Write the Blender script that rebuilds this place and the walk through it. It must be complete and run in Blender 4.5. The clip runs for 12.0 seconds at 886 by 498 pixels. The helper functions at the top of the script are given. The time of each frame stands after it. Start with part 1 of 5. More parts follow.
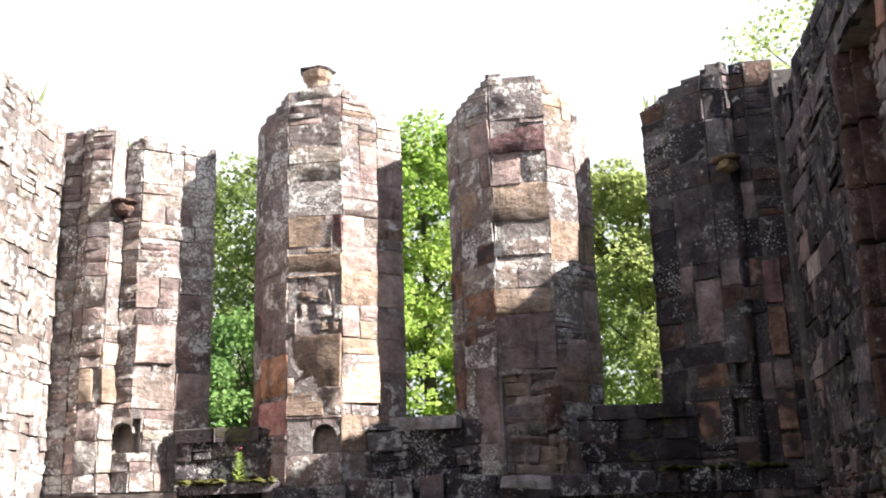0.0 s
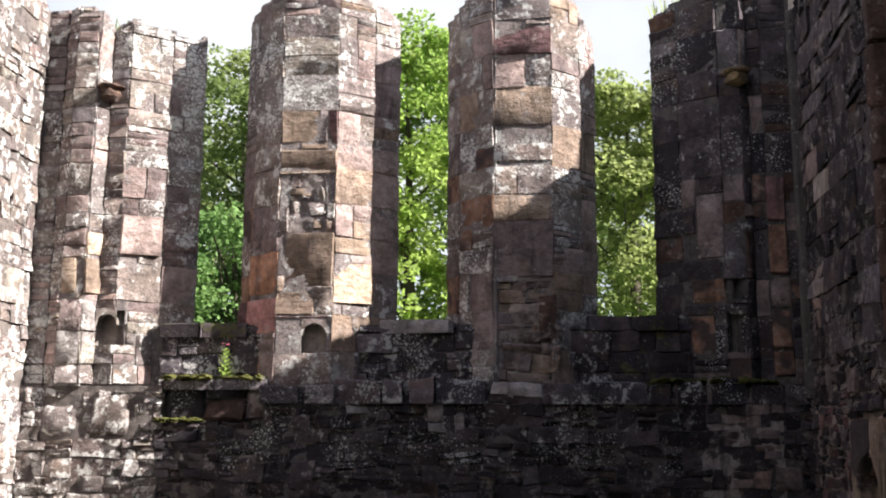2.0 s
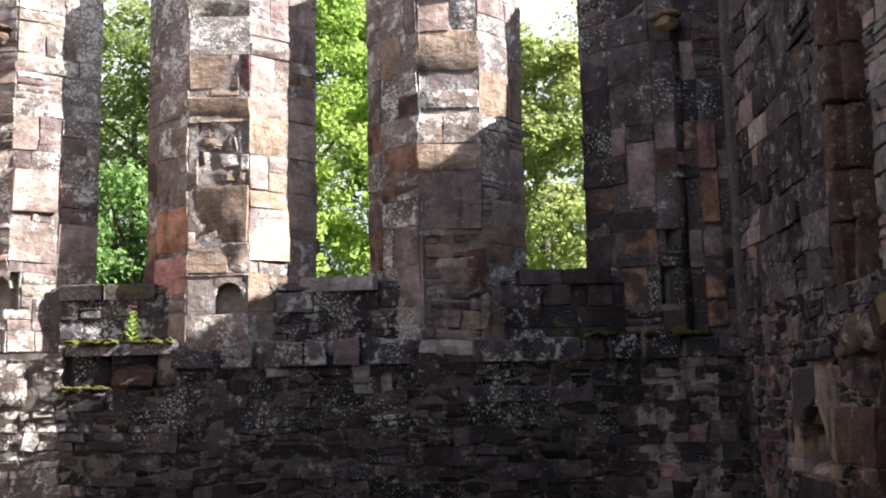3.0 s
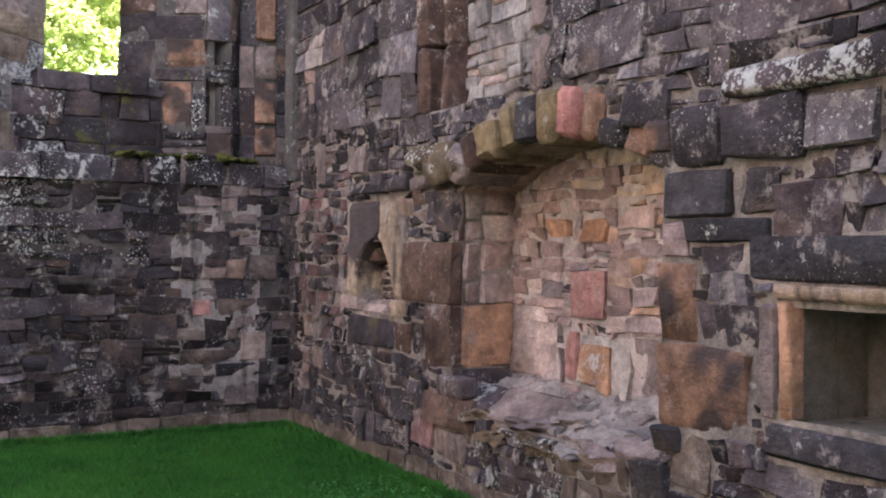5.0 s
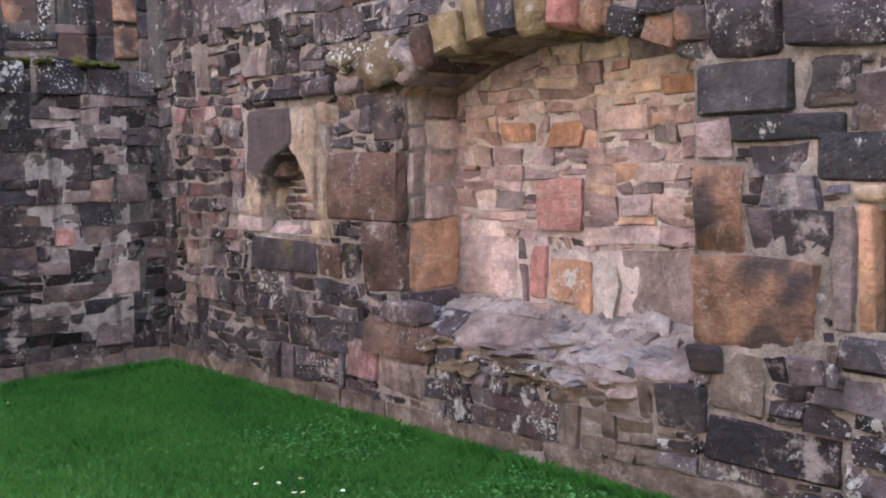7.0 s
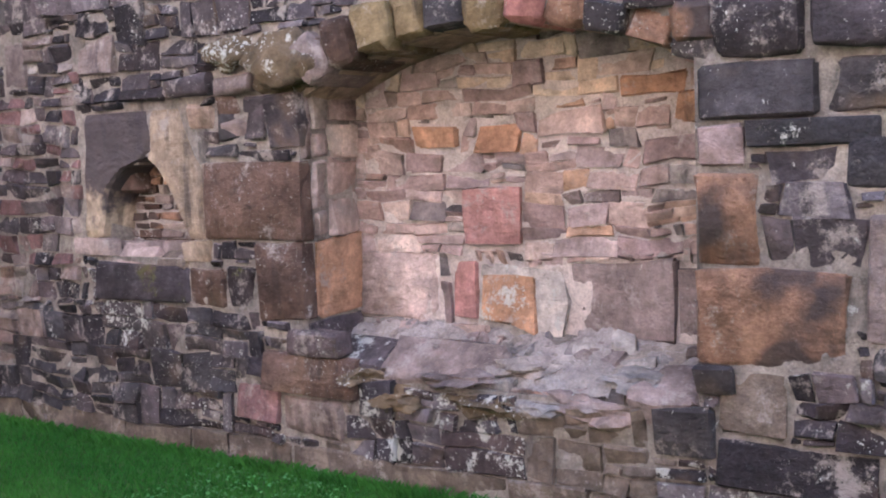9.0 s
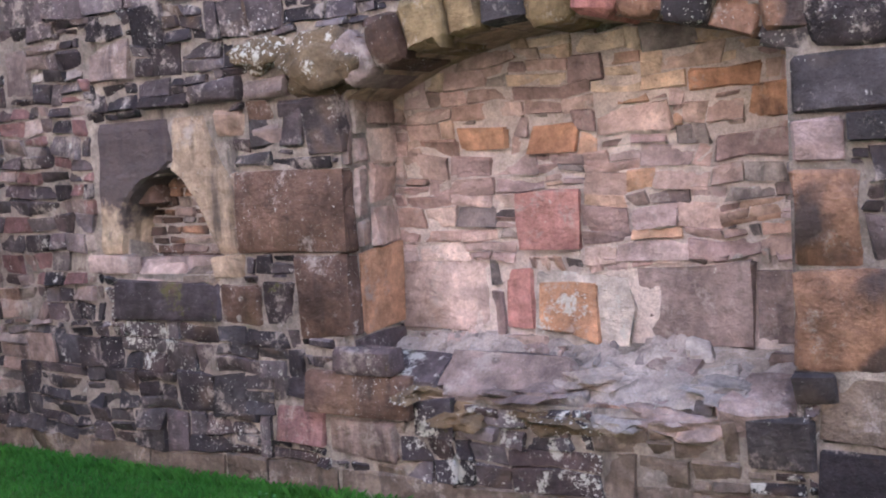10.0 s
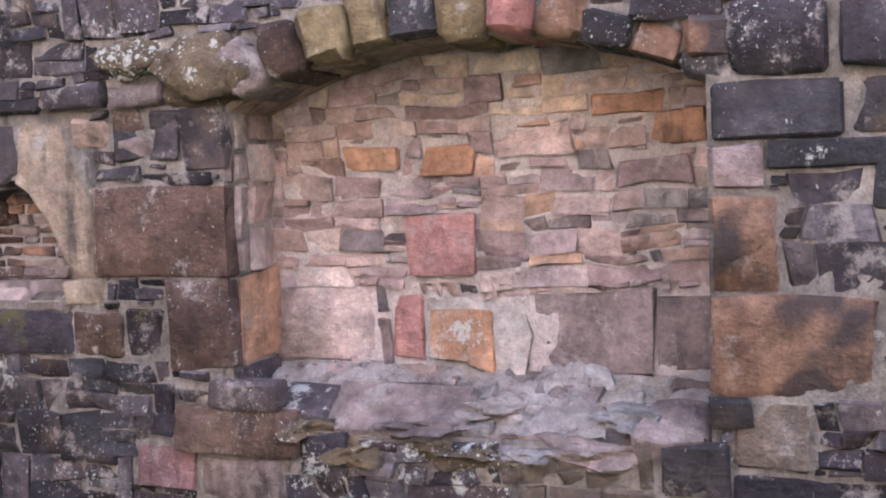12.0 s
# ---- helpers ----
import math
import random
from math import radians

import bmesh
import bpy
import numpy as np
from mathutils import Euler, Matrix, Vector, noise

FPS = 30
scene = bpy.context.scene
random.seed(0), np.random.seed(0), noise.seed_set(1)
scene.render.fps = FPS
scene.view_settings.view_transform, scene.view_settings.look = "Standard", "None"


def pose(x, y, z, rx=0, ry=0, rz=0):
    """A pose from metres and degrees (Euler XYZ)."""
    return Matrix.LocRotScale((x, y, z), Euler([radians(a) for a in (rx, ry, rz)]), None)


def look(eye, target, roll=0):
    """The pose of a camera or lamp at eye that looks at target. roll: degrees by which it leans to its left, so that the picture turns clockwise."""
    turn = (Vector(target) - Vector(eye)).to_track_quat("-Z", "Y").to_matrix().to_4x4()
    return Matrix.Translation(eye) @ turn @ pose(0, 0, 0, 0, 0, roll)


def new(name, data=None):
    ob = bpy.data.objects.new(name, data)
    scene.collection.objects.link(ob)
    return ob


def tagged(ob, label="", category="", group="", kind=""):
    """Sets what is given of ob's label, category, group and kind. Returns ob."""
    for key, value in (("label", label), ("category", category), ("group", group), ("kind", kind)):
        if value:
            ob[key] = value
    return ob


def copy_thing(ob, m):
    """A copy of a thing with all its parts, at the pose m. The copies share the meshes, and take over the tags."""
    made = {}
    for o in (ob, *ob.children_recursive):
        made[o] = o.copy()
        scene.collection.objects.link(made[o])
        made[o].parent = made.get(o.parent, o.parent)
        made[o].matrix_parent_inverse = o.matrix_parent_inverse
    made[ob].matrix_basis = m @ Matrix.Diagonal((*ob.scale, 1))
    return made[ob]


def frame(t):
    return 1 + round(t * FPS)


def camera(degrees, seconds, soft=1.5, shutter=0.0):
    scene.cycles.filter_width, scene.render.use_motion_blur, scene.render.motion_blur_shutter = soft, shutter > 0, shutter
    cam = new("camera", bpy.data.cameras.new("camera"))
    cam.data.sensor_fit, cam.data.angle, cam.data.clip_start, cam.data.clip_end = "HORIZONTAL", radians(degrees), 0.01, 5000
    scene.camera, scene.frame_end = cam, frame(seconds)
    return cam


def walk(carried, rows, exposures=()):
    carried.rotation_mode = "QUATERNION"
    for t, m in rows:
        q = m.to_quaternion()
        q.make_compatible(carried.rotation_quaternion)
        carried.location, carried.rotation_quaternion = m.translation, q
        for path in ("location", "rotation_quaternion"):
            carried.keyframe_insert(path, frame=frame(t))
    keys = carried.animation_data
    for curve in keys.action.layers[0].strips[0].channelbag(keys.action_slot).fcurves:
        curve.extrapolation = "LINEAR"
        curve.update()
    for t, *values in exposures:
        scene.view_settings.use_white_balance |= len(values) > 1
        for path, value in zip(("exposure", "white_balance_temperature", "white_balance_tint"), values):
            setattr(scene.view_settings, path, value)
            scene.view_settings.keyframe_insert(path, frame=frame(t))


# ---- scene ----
cam = camera(45.2, 12.0, soft=2.0)
PATH = [
    (0, (-1.933, -10.029, 1.57), (-2.2, -8.119, 2.1), -1.7),
    (0.5, (-1.941, -10.072, 1.568), (-2.204, -8.158, 2.082), -1.7),
    (1, (-1.989, -10.047, 1.566), (-2.252, -8.108, 1.979), -1.1),
    (1.5, (-2.122, -9.954, 1.573), (-2.367, -8.005, 1.95), 0.4),
    (2, (-2.258, -9.848, 1.569), (-2.468, -7.892, 1.931), 0.4),
    (2.5, (-2.446, -9.624, 1.569), (-2.46, -7.636, 1.779), -0.9),
    (3, (-2.621, -9.363, 1.55), (-2.624, -7.385, 1.845), -1.3),
    (3.5, (-2.804, -9.078, 1.496), (-2.61, -7.089, 1.582), -0.2),
    (3.7, (-2.897, -8.986, 1.504), (-2.54, -7.021, 1.599), -0.7),
    (5.3, (-3.146, -8.058, 1.391), (-2.113, -6.347, 1.327), -0.2),
    (5.5, (-3.224, -7.94, 1.369), (-2.148, -6.26, 1.231), -1.1),
    (6, (-3.314, -7.696, 1.407), (-2.124, -6.097, 1.25), -0.5),
    (6.5, (-3.361, -7.403, 1.416), (-2.086, -5.869, 1.273), -1.3),
    (6.7, (-3.424, -7.305, 1.419), (-2.149, -5.772, 1.267), -0.9),
    (8.3, (-3.699, -6.344, 1.515), (-2.162, -5.082, 1.308), -3.0),
    (8.5, (-3.73, -6.237, 1.525), (-2.175, -4.997, 1.315), -2.0),
    (9, (-3.775, -5.965, 1.517), (-2.11, -4.872, 1.333), -2.1),
    (9.5, (-3.819, -5.711, 1.545), (-2.111, -4.686, 1.355), -2.5),
    (10, (-3.777, -5.442, 1.55), (-2.066, -4.424, 1.362), -3.6),
    (10.5, (-3.831, -5.234, 1.547), (-2.124, -4.209, 1.364), -1.9),
    (11, (-3.909, -5.063, 1.535), (-2.109, -4.209, 1.366), -2.4),
    (11.5, (-3.847, -4.981, 1.536), (-1.982, -4.277, 1.363), -0.8),
    (12, (-3.801, -4.876, 1.525), (-1.906, -4.253, 1.376), -2.0),
]
EXPO = [(0.0, 2.15, 6500, 10), (1.0, 1.92, 6500, 10), (1.5, 1.75, 6450, 10), (2.5, 1.72, 6400, 10), (3.0, 2.2, 6400, 10), (3.7, 2.75, 6400, 10),
        (5.3, 4.38, 6500, 10), (8.5, 4.75, 6150, 10), (12.0, 4.78, 6000, 11)]
walk(cam, [(t, look(eye, target, roll)) for t, eye, target, roll in PATH], EXPO)

# ---- light ----
SUN_TO = Vector((1.0, -0.20, 0.70)).normalized()
world = bpy.data.worlds.new("sky")
scene.world = world
world.use_nodes = True
sky = world.node_tree.nodes.new("ShaderNodeTexSky")
sky.sky_type = "NISHITA"
sky.sun_disc = False
sky.sun_elevation = math.asin(SUN_TO.z)
sky.sun_rotation = math.atan2(SUN_TO.x, SUN_TO.y)
sky.air_density, sky.dust_density = 1.0, 1.5
world.node_tree.nodes["Background"].inputs[1].default_value = 0.054
# thin bright cloud over the whole sky
wt = world.node_tree
cloud = wt.nodes.new("ShaderNodeTexNoise")
cloud.inputs["Scale"].default_value, cloud.inputs["Detail"].default_value = 2.2, 6.0
wt.links.new(wt.nodes.new("ShaderNodeTexCoord").outputs["Generated"], cloud.inputs["Vector"])
cover = wt.nodes.new("ShaderNodeMapRange")
for key, v in (("From Min", 0.36), ("From Max", 0.56), ("To Min", 0.6), ("To Max", 0.98)):
    cover.inputs[key].default_value = v
wt.links.new(cloud.outputs["Fac"], cover.inputs["Value"])
veil = wt.nodes.new("ShaderNodeMix")
veil.data_type = "RGBA"
veil.inputs[7].default_value = (6.0, 6.1, 6.25, 1)
# haze: white towards the horizon, clear overhead to keep the walled shade deep
split = wt.nodes.new("ShaderNodeSeparateXYZ")
wt.links.new(wt.nodes["Texture Coordinate"].outputs["Generated"], split.inputs[0])
clear = wt.nodes.new("ShaderNodeMapRange")
clear.interpolation_type = "SMOOTHSTEP"
for key, v in (("From Min", 0.40), ("From Max", 0.68), ("To Min", 1.0), ("To Max", 0.05)):
    clear.inputs[key].default_value = v
wt.links.new(split.outputs["Z"], clear.inputs["Value"])
thick = wt.nodes.new("ShaderNodeMath")
thick.operation = "MULTIPLY"
wt.links.new(cover.outputs[0], thick.inputs[0])
wt.links.new(clear.outputs[0], thick.inputs[1])
wt.links.new(thick.outputs[0], veil.inputs[0])
wt.links.new(sky.outputs[0], veil.inputs[6])
wt.links.new(veil.outputs[2], wt.nodes["Background"].inputs[0])
sun = new("sun", bpy.data.lights.new("sun", "SUN"))
sun.data.energy, sun.data.angle, sun.data.color = 5.0, radians(0.5), (1.0, 0.95, 0.88)
sun.matrix_world = look(SUN_TO * 60, (0, 0, 0))


# ---- materials ----
def nodes_of(name):
    m = bpy.data.materials.new(name)
    m.use_nodes = True
    return m, m.node_tree, m.node_tree.nodes["Principled BSDF"]


def add(t, kind, **values):
    n = t.nodes.new(kind)
    for key, v in values.items():
        n.inputs[key.replace("_", " ")].default_value = v
    return n


def noise_tex(t, vec, scale, detail=4.0, rough=0.6):
    n = add(t, "ShaderNodeTexNoise", Scale=scale, Detail=detail, Roughness=rough)
    t.links.new(vec, n.inputs["Vector"])
    return n.outputs["Fac"]


def ramp(t, fac, stops, mode="LINEAR"):
    r = t.nodes.new("ShaderNodeValToRGB")
    r.color_ramp.interpolation = mode
    while len(r.color_ramp.elements) < len(stops):
        r.color_ramp.elements.new(0.5)
    for e, (p, c) in zip(r.color_ramp.elements, stops):
        e.position = p
        e.color = (c, c, c, 1) if isinstance(c, (int, float)) else (*c, 1)
    t.links.new(fac, r.inputs[0])
    return r.outputs[0]


def mix(t, fac, a, b, blend="MIX"):
    n = t.nodes.new("ShaderNodeMix")
    n.data_type, n.blend_type = "RGBA", blend
    for sock, v in ((n.inputs[0], fac), (n.inputs[6], a), (n.inputs[7], b)):
        if isinstance(v, (int, float)):
            sock.default_value = v
        elif isinstance(v, tuple):
            sock.default_value = (*v, 1)
        else:
            t.links.new(v, sock)
    return n.outputs[2]


def math_node(t, op, a, b):
    n = t.nodes.new("ShaderNodeMath")
    n.operation = op
    for sock, v in ((n.inputs[0], a), (n.inputs[1], b)):
        if isinstance(v, (int, float)):
            sock.default_value = v
        else:
            t.links.new(v, sock)
    return n.outputs[0]


def bump(t, bsdf, height, strength, distance):
    b = add(t, "ShaderNodeBump", Strength=strength, Distance=distance)
    t.links.new(height, b.inputs["Height"])
    t.links.new(b.outputs[0], bsdf.inputs["Normal"])


def weather(t, base, pos, crust, smear, moss, lichen, pale=0.44):
    """Stains that run over stones and joints alike: black crust, lime smears, moss and lichen patches."""
    tone = noise_tex(t, pos, 1.2, 4.0, 0.6)
    base = mix(t, 0.8, base, ramp(t, tone, [(0.32, 0.62), (0.5, 1.0), (0.68, 1.35)]), "MULTIPLY")
    if crust:
        run = t.nodes.new("ShaderNodeVectorMath")
        run.operation = "MULTIPLY"
        run.inputs[1].default_value = (7.0, 7.0, 1.1)
        t.links.new(pos, run.inputs[0])
        drip = noise_tex(t, run.outputs[0], 1.0, 5.0, 0.6)
        base = mix(t, ramp(t, drip, [(0.56, 0.0), (0.70, 0.75)]), base, (0.034, 0.028, 0.030))
        dirt = noise_tex(t, pos, 2.3, 8.0, 0.72)
        base = mix(t, ramp(t, dirt, [(0.64 - 0.22 * crust, 0.0), (0.74 - 0.2 * crust, min(0.85, 1.6 * crust))]), base, (0.030, 0.026, 0.028))
    if smear:
        sm = noise_tex(t, pos, 5.0, 9.0, 0.78)
        base = mix(t, ramp(t, sm, [(0.585 - 0.11 * smear, 0.0), (0.66 - 0.11 * smear, 0.7)]), base, (0.36, 0.305, 0.29))
    if moss:
        ms = noise_tex(t, pos, 3.3, 7.0, 0.75)
        base = mix(t, ramp(t, ms, [(0.66 - 0.15 * moss, 0.0), (0.72 - 0.15 * moss, 0.7)]), base, (0.10, 0.10, 0.03))
    if lichen:
        patch = noise_tex(t, pos, 8.0, 8.0, 0.75)
        base = mix(t, ramp(t, patch, [(0.645 - 0.13 * lichen, 0.0), (0.685 - 0.13 * lichen, 0.85)]), base, (pale * 1.04, pale, pale * 0.96))
    return base


def stone_mat(name, palette, lichen=0.3, crust=0.4, islands=False, spots=0.3, moss=0.0, smear=0.0, pale=0.44):
    """Weathered sandstone: a tone per stone, grain, dark crust, pale lichen patches and spots."""
    m, t, bsdf = nodes_of(name)
    geo = t.nodes.new("ShaderNodeNewGeometry")
    if islands:
        rnd = geo.outputs["Random Per Island"]
    else:
        rnd = t.nodes.new("ShaderNodeObjectInfo").outputs["Random"]
    shift = t.nodes.new("ShaderNodeVectorMath")
    shift.operation = "MULTIPLY_ADD"
    shift.inputs[0].default_value = (7.0, 11.0, 5.0)
    t.links.new(rnd, shift.inputs[1])
    t.links.new(geo.outputs["Position"], shift.inputs[2])
    vec = shift.outputs[0]
    pos = geo.outputs["Position"]
    n = len(palette)
    base = ramp(t, rnd, [((i + 0.5) / n, c) for i, c in enumerate(palette)])
    flat = t.nodes.new("ShaderNodeVectorMath")
    flat.operation = "MULTIPLY"
    flat.inputs[1].default_value = (1.0, 1.0, 1.5)
    t.links.new(vec, flat.inputs[0])
    big = noise_tex(t, vec, 5.0, 6.0, 0.68)
    mott = noise_tex(t, vec, 21.0, 8.0, 0.72)
    grain = noise_tex(t, vec, 85.0, 3.0, 0.7)
    base = mix(t, 0.85, base, ramp(t, big, [(0.3, 0.42), (0.5, 1.0), (0.7, 1.7)]), "MULTIPLY")
    base = mix(t, 0.65, base, ramp(t, mott, [(0.32, 0.62), (0.5, 1.0), (0.68, 1.4)]), "MULTIPLY")
    base = mix(t, 0.35, base, ramp(t, grain, [(0.3, 0.7), (0.7, 1.3)]), "MULTIPLY")
    rust = noise_tex(t, vec, 3.1, 3.0, 0.5)
    base = mix(t, ramp(t, rust, [(0.60, 0.0), (0.74, 0.32)]), base, (0.25, 0.16, 0.10))
    base = weather(t, base, pos, crust, smear, moss, lichen, pale)
    if spots:
        mask = noise_tex(t, pos, 1.7, 3.0, 0.6)
        grow = ramp(t, mask, [(0.40, 0.0), (0.68, 1.0)])
        for sc in (27.0, 58.0):
            vor = add(t, "ShaderNodeTexVoronoi", Scale=sc)
            wob = add(t, "ShaderNodeTexNoise", Scale=75.0, Detail=4.0)
            t.links.new(pos, wob.inputs["Vector"])
            nudge = t.nodes.new("ShaderNodeVectorMath")
            nudge.operation = "MULTIPLY_ADD"
            nudge.inputs[1].default_value = (0.03, 0.03, 0.03)
            t.links.new(wob.outputs["Color"], nudge.inputs[0])
            t.links.new(pos, nudge.inputs[2])
            t.links.new(nudge.outputs[0], vor.inputs["Vector"])
            size = math_node(t, "MULTIPLY", grow, spots)
            spot = math_node(t, "LESS_THAN", vor.outputs["Distance"], size)
            base = mix(t, math_node(t, "MULTIPLY", spot, 0.72), base, (pale * 1.12, pale * 1.1, pale * 1.06))
    t.links.new(base, bsdf.inputs["Base Color"])
    bsdf.inputs["Roughness"].default_value = 0.9
    bsdf.inputs["Specular IOR Level"].default_value = 0.2
    mid = noise_tex(t, flat.outputs[0], 10.0, 8.0, 0.62)
    h = math_node(t, "ADD", mid, math_node(t, "MULTIPLY", grain, 0.2))
    bump(t, bsdf, h, 1.0, 0.04)
    return m


def mortar_mat(name, a, b, dark=0.3, smear=0.0, lichen=0.0):
    m, t, bsdf = nodes_of(name)
    pos = t.nodes.new("ShaderNodeNewGeometry").outputs["Position"]
    base = mix(t, ramp(t, noise_tex(t, pos, 4.0, 8.0, 0.75), [(0.35, 0.0), (0.65, 1.0)]), a, b)
    base = mix(t, 0.7, base, ramp(t, noise_tex(t, pos, 19.0, 7.0, 0.75), [(0.3, 0.55), (0.5, 1.0), (0.7, 1.3)]), "MULTIPLY")
    base = mix(t, 0.5, base, ramp(t, noise_tex(t, pos, 90.0, 3.0), [(0.3, 0.6), (0.7, 1.3)]), "MULTIPLY")
    base = weather(t, base, pos, dark, smear, 0.0, lichen)
    t.links.new(base, bsdf.inputs["Base Color"])
    bsdf.inputs["Roughness"].default_value = 0.95
    bump(t, bsdf, math_node(t, "ADD", noise_tex(t, pos, 16.0, 8.0, 0.7), math_node(t, "MULTIPLY", noise_tex(t, pos, 70.0, 4.0, 0.7), 0.35)), 1.0, 0.035)
    return m


# DARK and MURK tones have the shade of the east and north walls put in
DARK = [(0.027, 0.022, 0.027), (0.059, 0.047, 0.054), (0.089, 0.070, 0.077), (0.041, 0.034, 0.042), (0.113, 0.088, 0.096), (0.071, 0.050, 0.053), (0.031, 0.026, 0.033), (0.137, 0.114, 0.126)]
PINK = [(0.239, 0.175, 0.164), (0.331, 0.262, 0.241), (0.147, 0.115, 0.114), (0.386, 0.322, 0.294), (0.078, 0.064, 0.067), (0.304, 0.198, 0.170), (0.230, 0.189, 0.184), (0.101, 0.083, 0.083)]
WARM = [(0.415, 0.295, 0.268), (0.365, 0.252, 0.228), (0.455, 0.348, 0.315), (0.425, 0.262, 0.188), (0.275, 0.198, 0.200), (0.405, 0.305, 0.293), (0.380, 0.262, 0.243), (0.315, 0.217, 0.213)]
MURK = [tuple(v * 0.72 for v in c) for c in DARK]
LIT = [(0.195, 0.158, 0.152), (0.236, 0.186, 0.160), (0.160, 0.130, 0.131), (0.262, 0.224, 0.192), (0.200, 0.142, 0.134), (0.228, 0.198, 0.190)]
GREY = [(0.272, 0.240, 0.240), (0.216, 0.192, 0.192), (0.320, 0.284, 0.276), (0.160, 0.136, 0.140)]
MATS = {}
# sunlit and shaded stones differ in tone; sunlit ones get paler lichen too
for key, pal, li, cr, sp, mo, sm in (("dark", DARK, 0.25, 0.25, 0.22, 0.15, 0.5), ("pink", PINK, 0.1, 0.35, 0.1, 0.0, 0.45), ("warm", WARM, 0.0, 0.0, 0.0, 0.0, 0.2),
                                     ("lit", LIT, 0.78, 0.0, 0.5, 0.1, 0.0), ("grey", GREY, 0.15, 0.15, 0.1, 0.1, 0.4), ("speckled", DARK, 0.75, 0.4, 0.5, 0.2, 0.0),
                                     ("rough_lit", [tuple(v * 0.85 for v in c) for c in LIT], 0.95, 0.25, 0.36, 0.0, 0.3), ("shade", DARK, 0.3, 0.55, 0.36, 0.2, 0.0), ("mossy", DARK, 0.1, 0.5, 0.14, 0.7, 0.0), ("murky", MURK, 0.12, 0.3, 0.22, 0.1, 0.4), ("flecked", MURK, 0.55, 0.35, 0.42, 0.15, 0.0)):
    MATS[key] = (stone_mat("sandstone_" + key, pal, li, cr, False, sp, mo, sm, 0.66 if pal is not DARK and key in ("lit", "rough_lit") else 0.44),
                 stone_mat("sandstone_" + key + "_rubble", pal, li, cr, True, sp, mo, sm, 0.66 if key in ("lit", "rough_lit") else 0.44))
for key, pal, li, cr, sp in (("orange", [(0.38, 0.20, 0.13), (0.42, 0.235, 0.155)], 0.0, 0.12, 0.06), ("red", [(0.36, 0.16, 0.145), (0.41, 0.21, 0.195)], 0.2, 0.0, 0.0),
                             ("brown", [(0.102, 0.062, 0.050), (0.08, 0.050, 0.043)], 0.1, 0.3, 0.2), ("tan", [(0.29, 0.215, 0.165), (0.255, 0.185, 0.145)], 0.05, 0.12, 0.0),
                             ("rose", [(0.355, 0.265, 0.245), (0.325, 0.24, 0.222)], 0.0, 0.0, 0.0), ("plum", [(0.18, 0.137, 0.134), (0.21, 0.157, 0.15)], 0.05, 0.1, 0.12),
                             ("black", [(0.038, 0.034, 0.040), (0.055, 0.047, 0.052)], 0.12, 0.2, 0.16), ("olive", [(0.17, 0.122, 0.07), (0.20, 0.145, 0.085)], 0.1, 0.4, 0.1), ("patched", [(0.36, 0.18, 0.10), (0.40, 0.22, 0.14)], 0.75, 0.0, 0.45),
                             ("stained", [(0.245, 0.138, 0.098), (0.27, 0.155, 0.11)], 0.05, 0.36, 0.12), ("earthy", [(0.135, 0.103, 0.087), (0.165, 0.125, 0.105)], 0.0, 0.35, 0.0), ("limewash", [(0.36, 0.31, 0.285), (0.39, 0.335, 0.31)], 0.4, 0.0, 0.0), ("ochre", [(0.50, 0.36, 0.27), (0.54, 0.42, 0.33)], 0.1, 0.0, 0.0), ("maroon", [(0.16, 0.088, 0.09), (0.18, 0.10, 0.10)], 0.05, 0.2, 0.1)):
    one = stone_mat("sandstone_" + key, pal, li, cr, False, sp, 0.0, 0.3)
    MATS[key] = (one, one)
# broad black stains on the orange dressed stones
st = MATS["stained"][0].node_tree
sb = st.nodes["Principled BSDF"]
bare = sb.inputs["Base Color"].links[0].from_socket
stain = noise_tex(st, st.nodes.new("ShaderNodeNewGeometry").outputs["Position"], 2.7, 4.0, 0.45)
st.links.new(mix(st, ramp(st, stain, [(0.50, 0.0), (0.57, 0.85)]), bare, (0.05, 0.041, 0.045)), sb.inputs["Base Color"])
BOULDER = stone_mat("sandstone_boulder", [(0.10, 0.072, 0.048), (0.125, 0.09, 0.06)], 0.5, 0.35, False, 0.42, 0.2)
MORTAR = mortar_mat("lime_mortar_pale", (0.58, 0.48, 0.45), (0.46, 0.37, 0.345), 0.0)
WEST_MORTAR = mortar_mat("lime_mortar_rough", (0.20, 0.165, 0.15), (0.12, 0.10, 0.095), 0.45)
# mortar likewise: a sunlit tone, then a weathered one darkened for the shaded walls
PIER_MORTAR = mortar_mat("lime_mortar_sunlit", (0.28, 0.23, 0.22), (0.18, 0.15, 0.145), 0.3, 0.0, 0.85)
MORTAR_DARK = mortar_mat("lime_mortar_weathered_shade", (0.15, 0.13, 0.125), (0.065, 0.056, 0.055), 0.4, 0.1, 0.4)
MORTAR_MID = mortar_mat("lime_mortar_grey", (0.38, 0.315, 0.28), (0.15, 0.125, 0.115), 0.35, 0.35, 0.15)
SILL_MORTAR = mortar_mat("lime_mortar_mauve", (0.44, 0.38, 0.365), (0.26, 0.215, 0.21), 0.1, 0.4, 0.3)
# blotched plaster, darkened all over to give the cupboard a dim inside
PLASTER = mortar_mat("stained_plaster", (0.15, 0.125, 0.09), (0.24, 0.22, 0.205), 0.2)


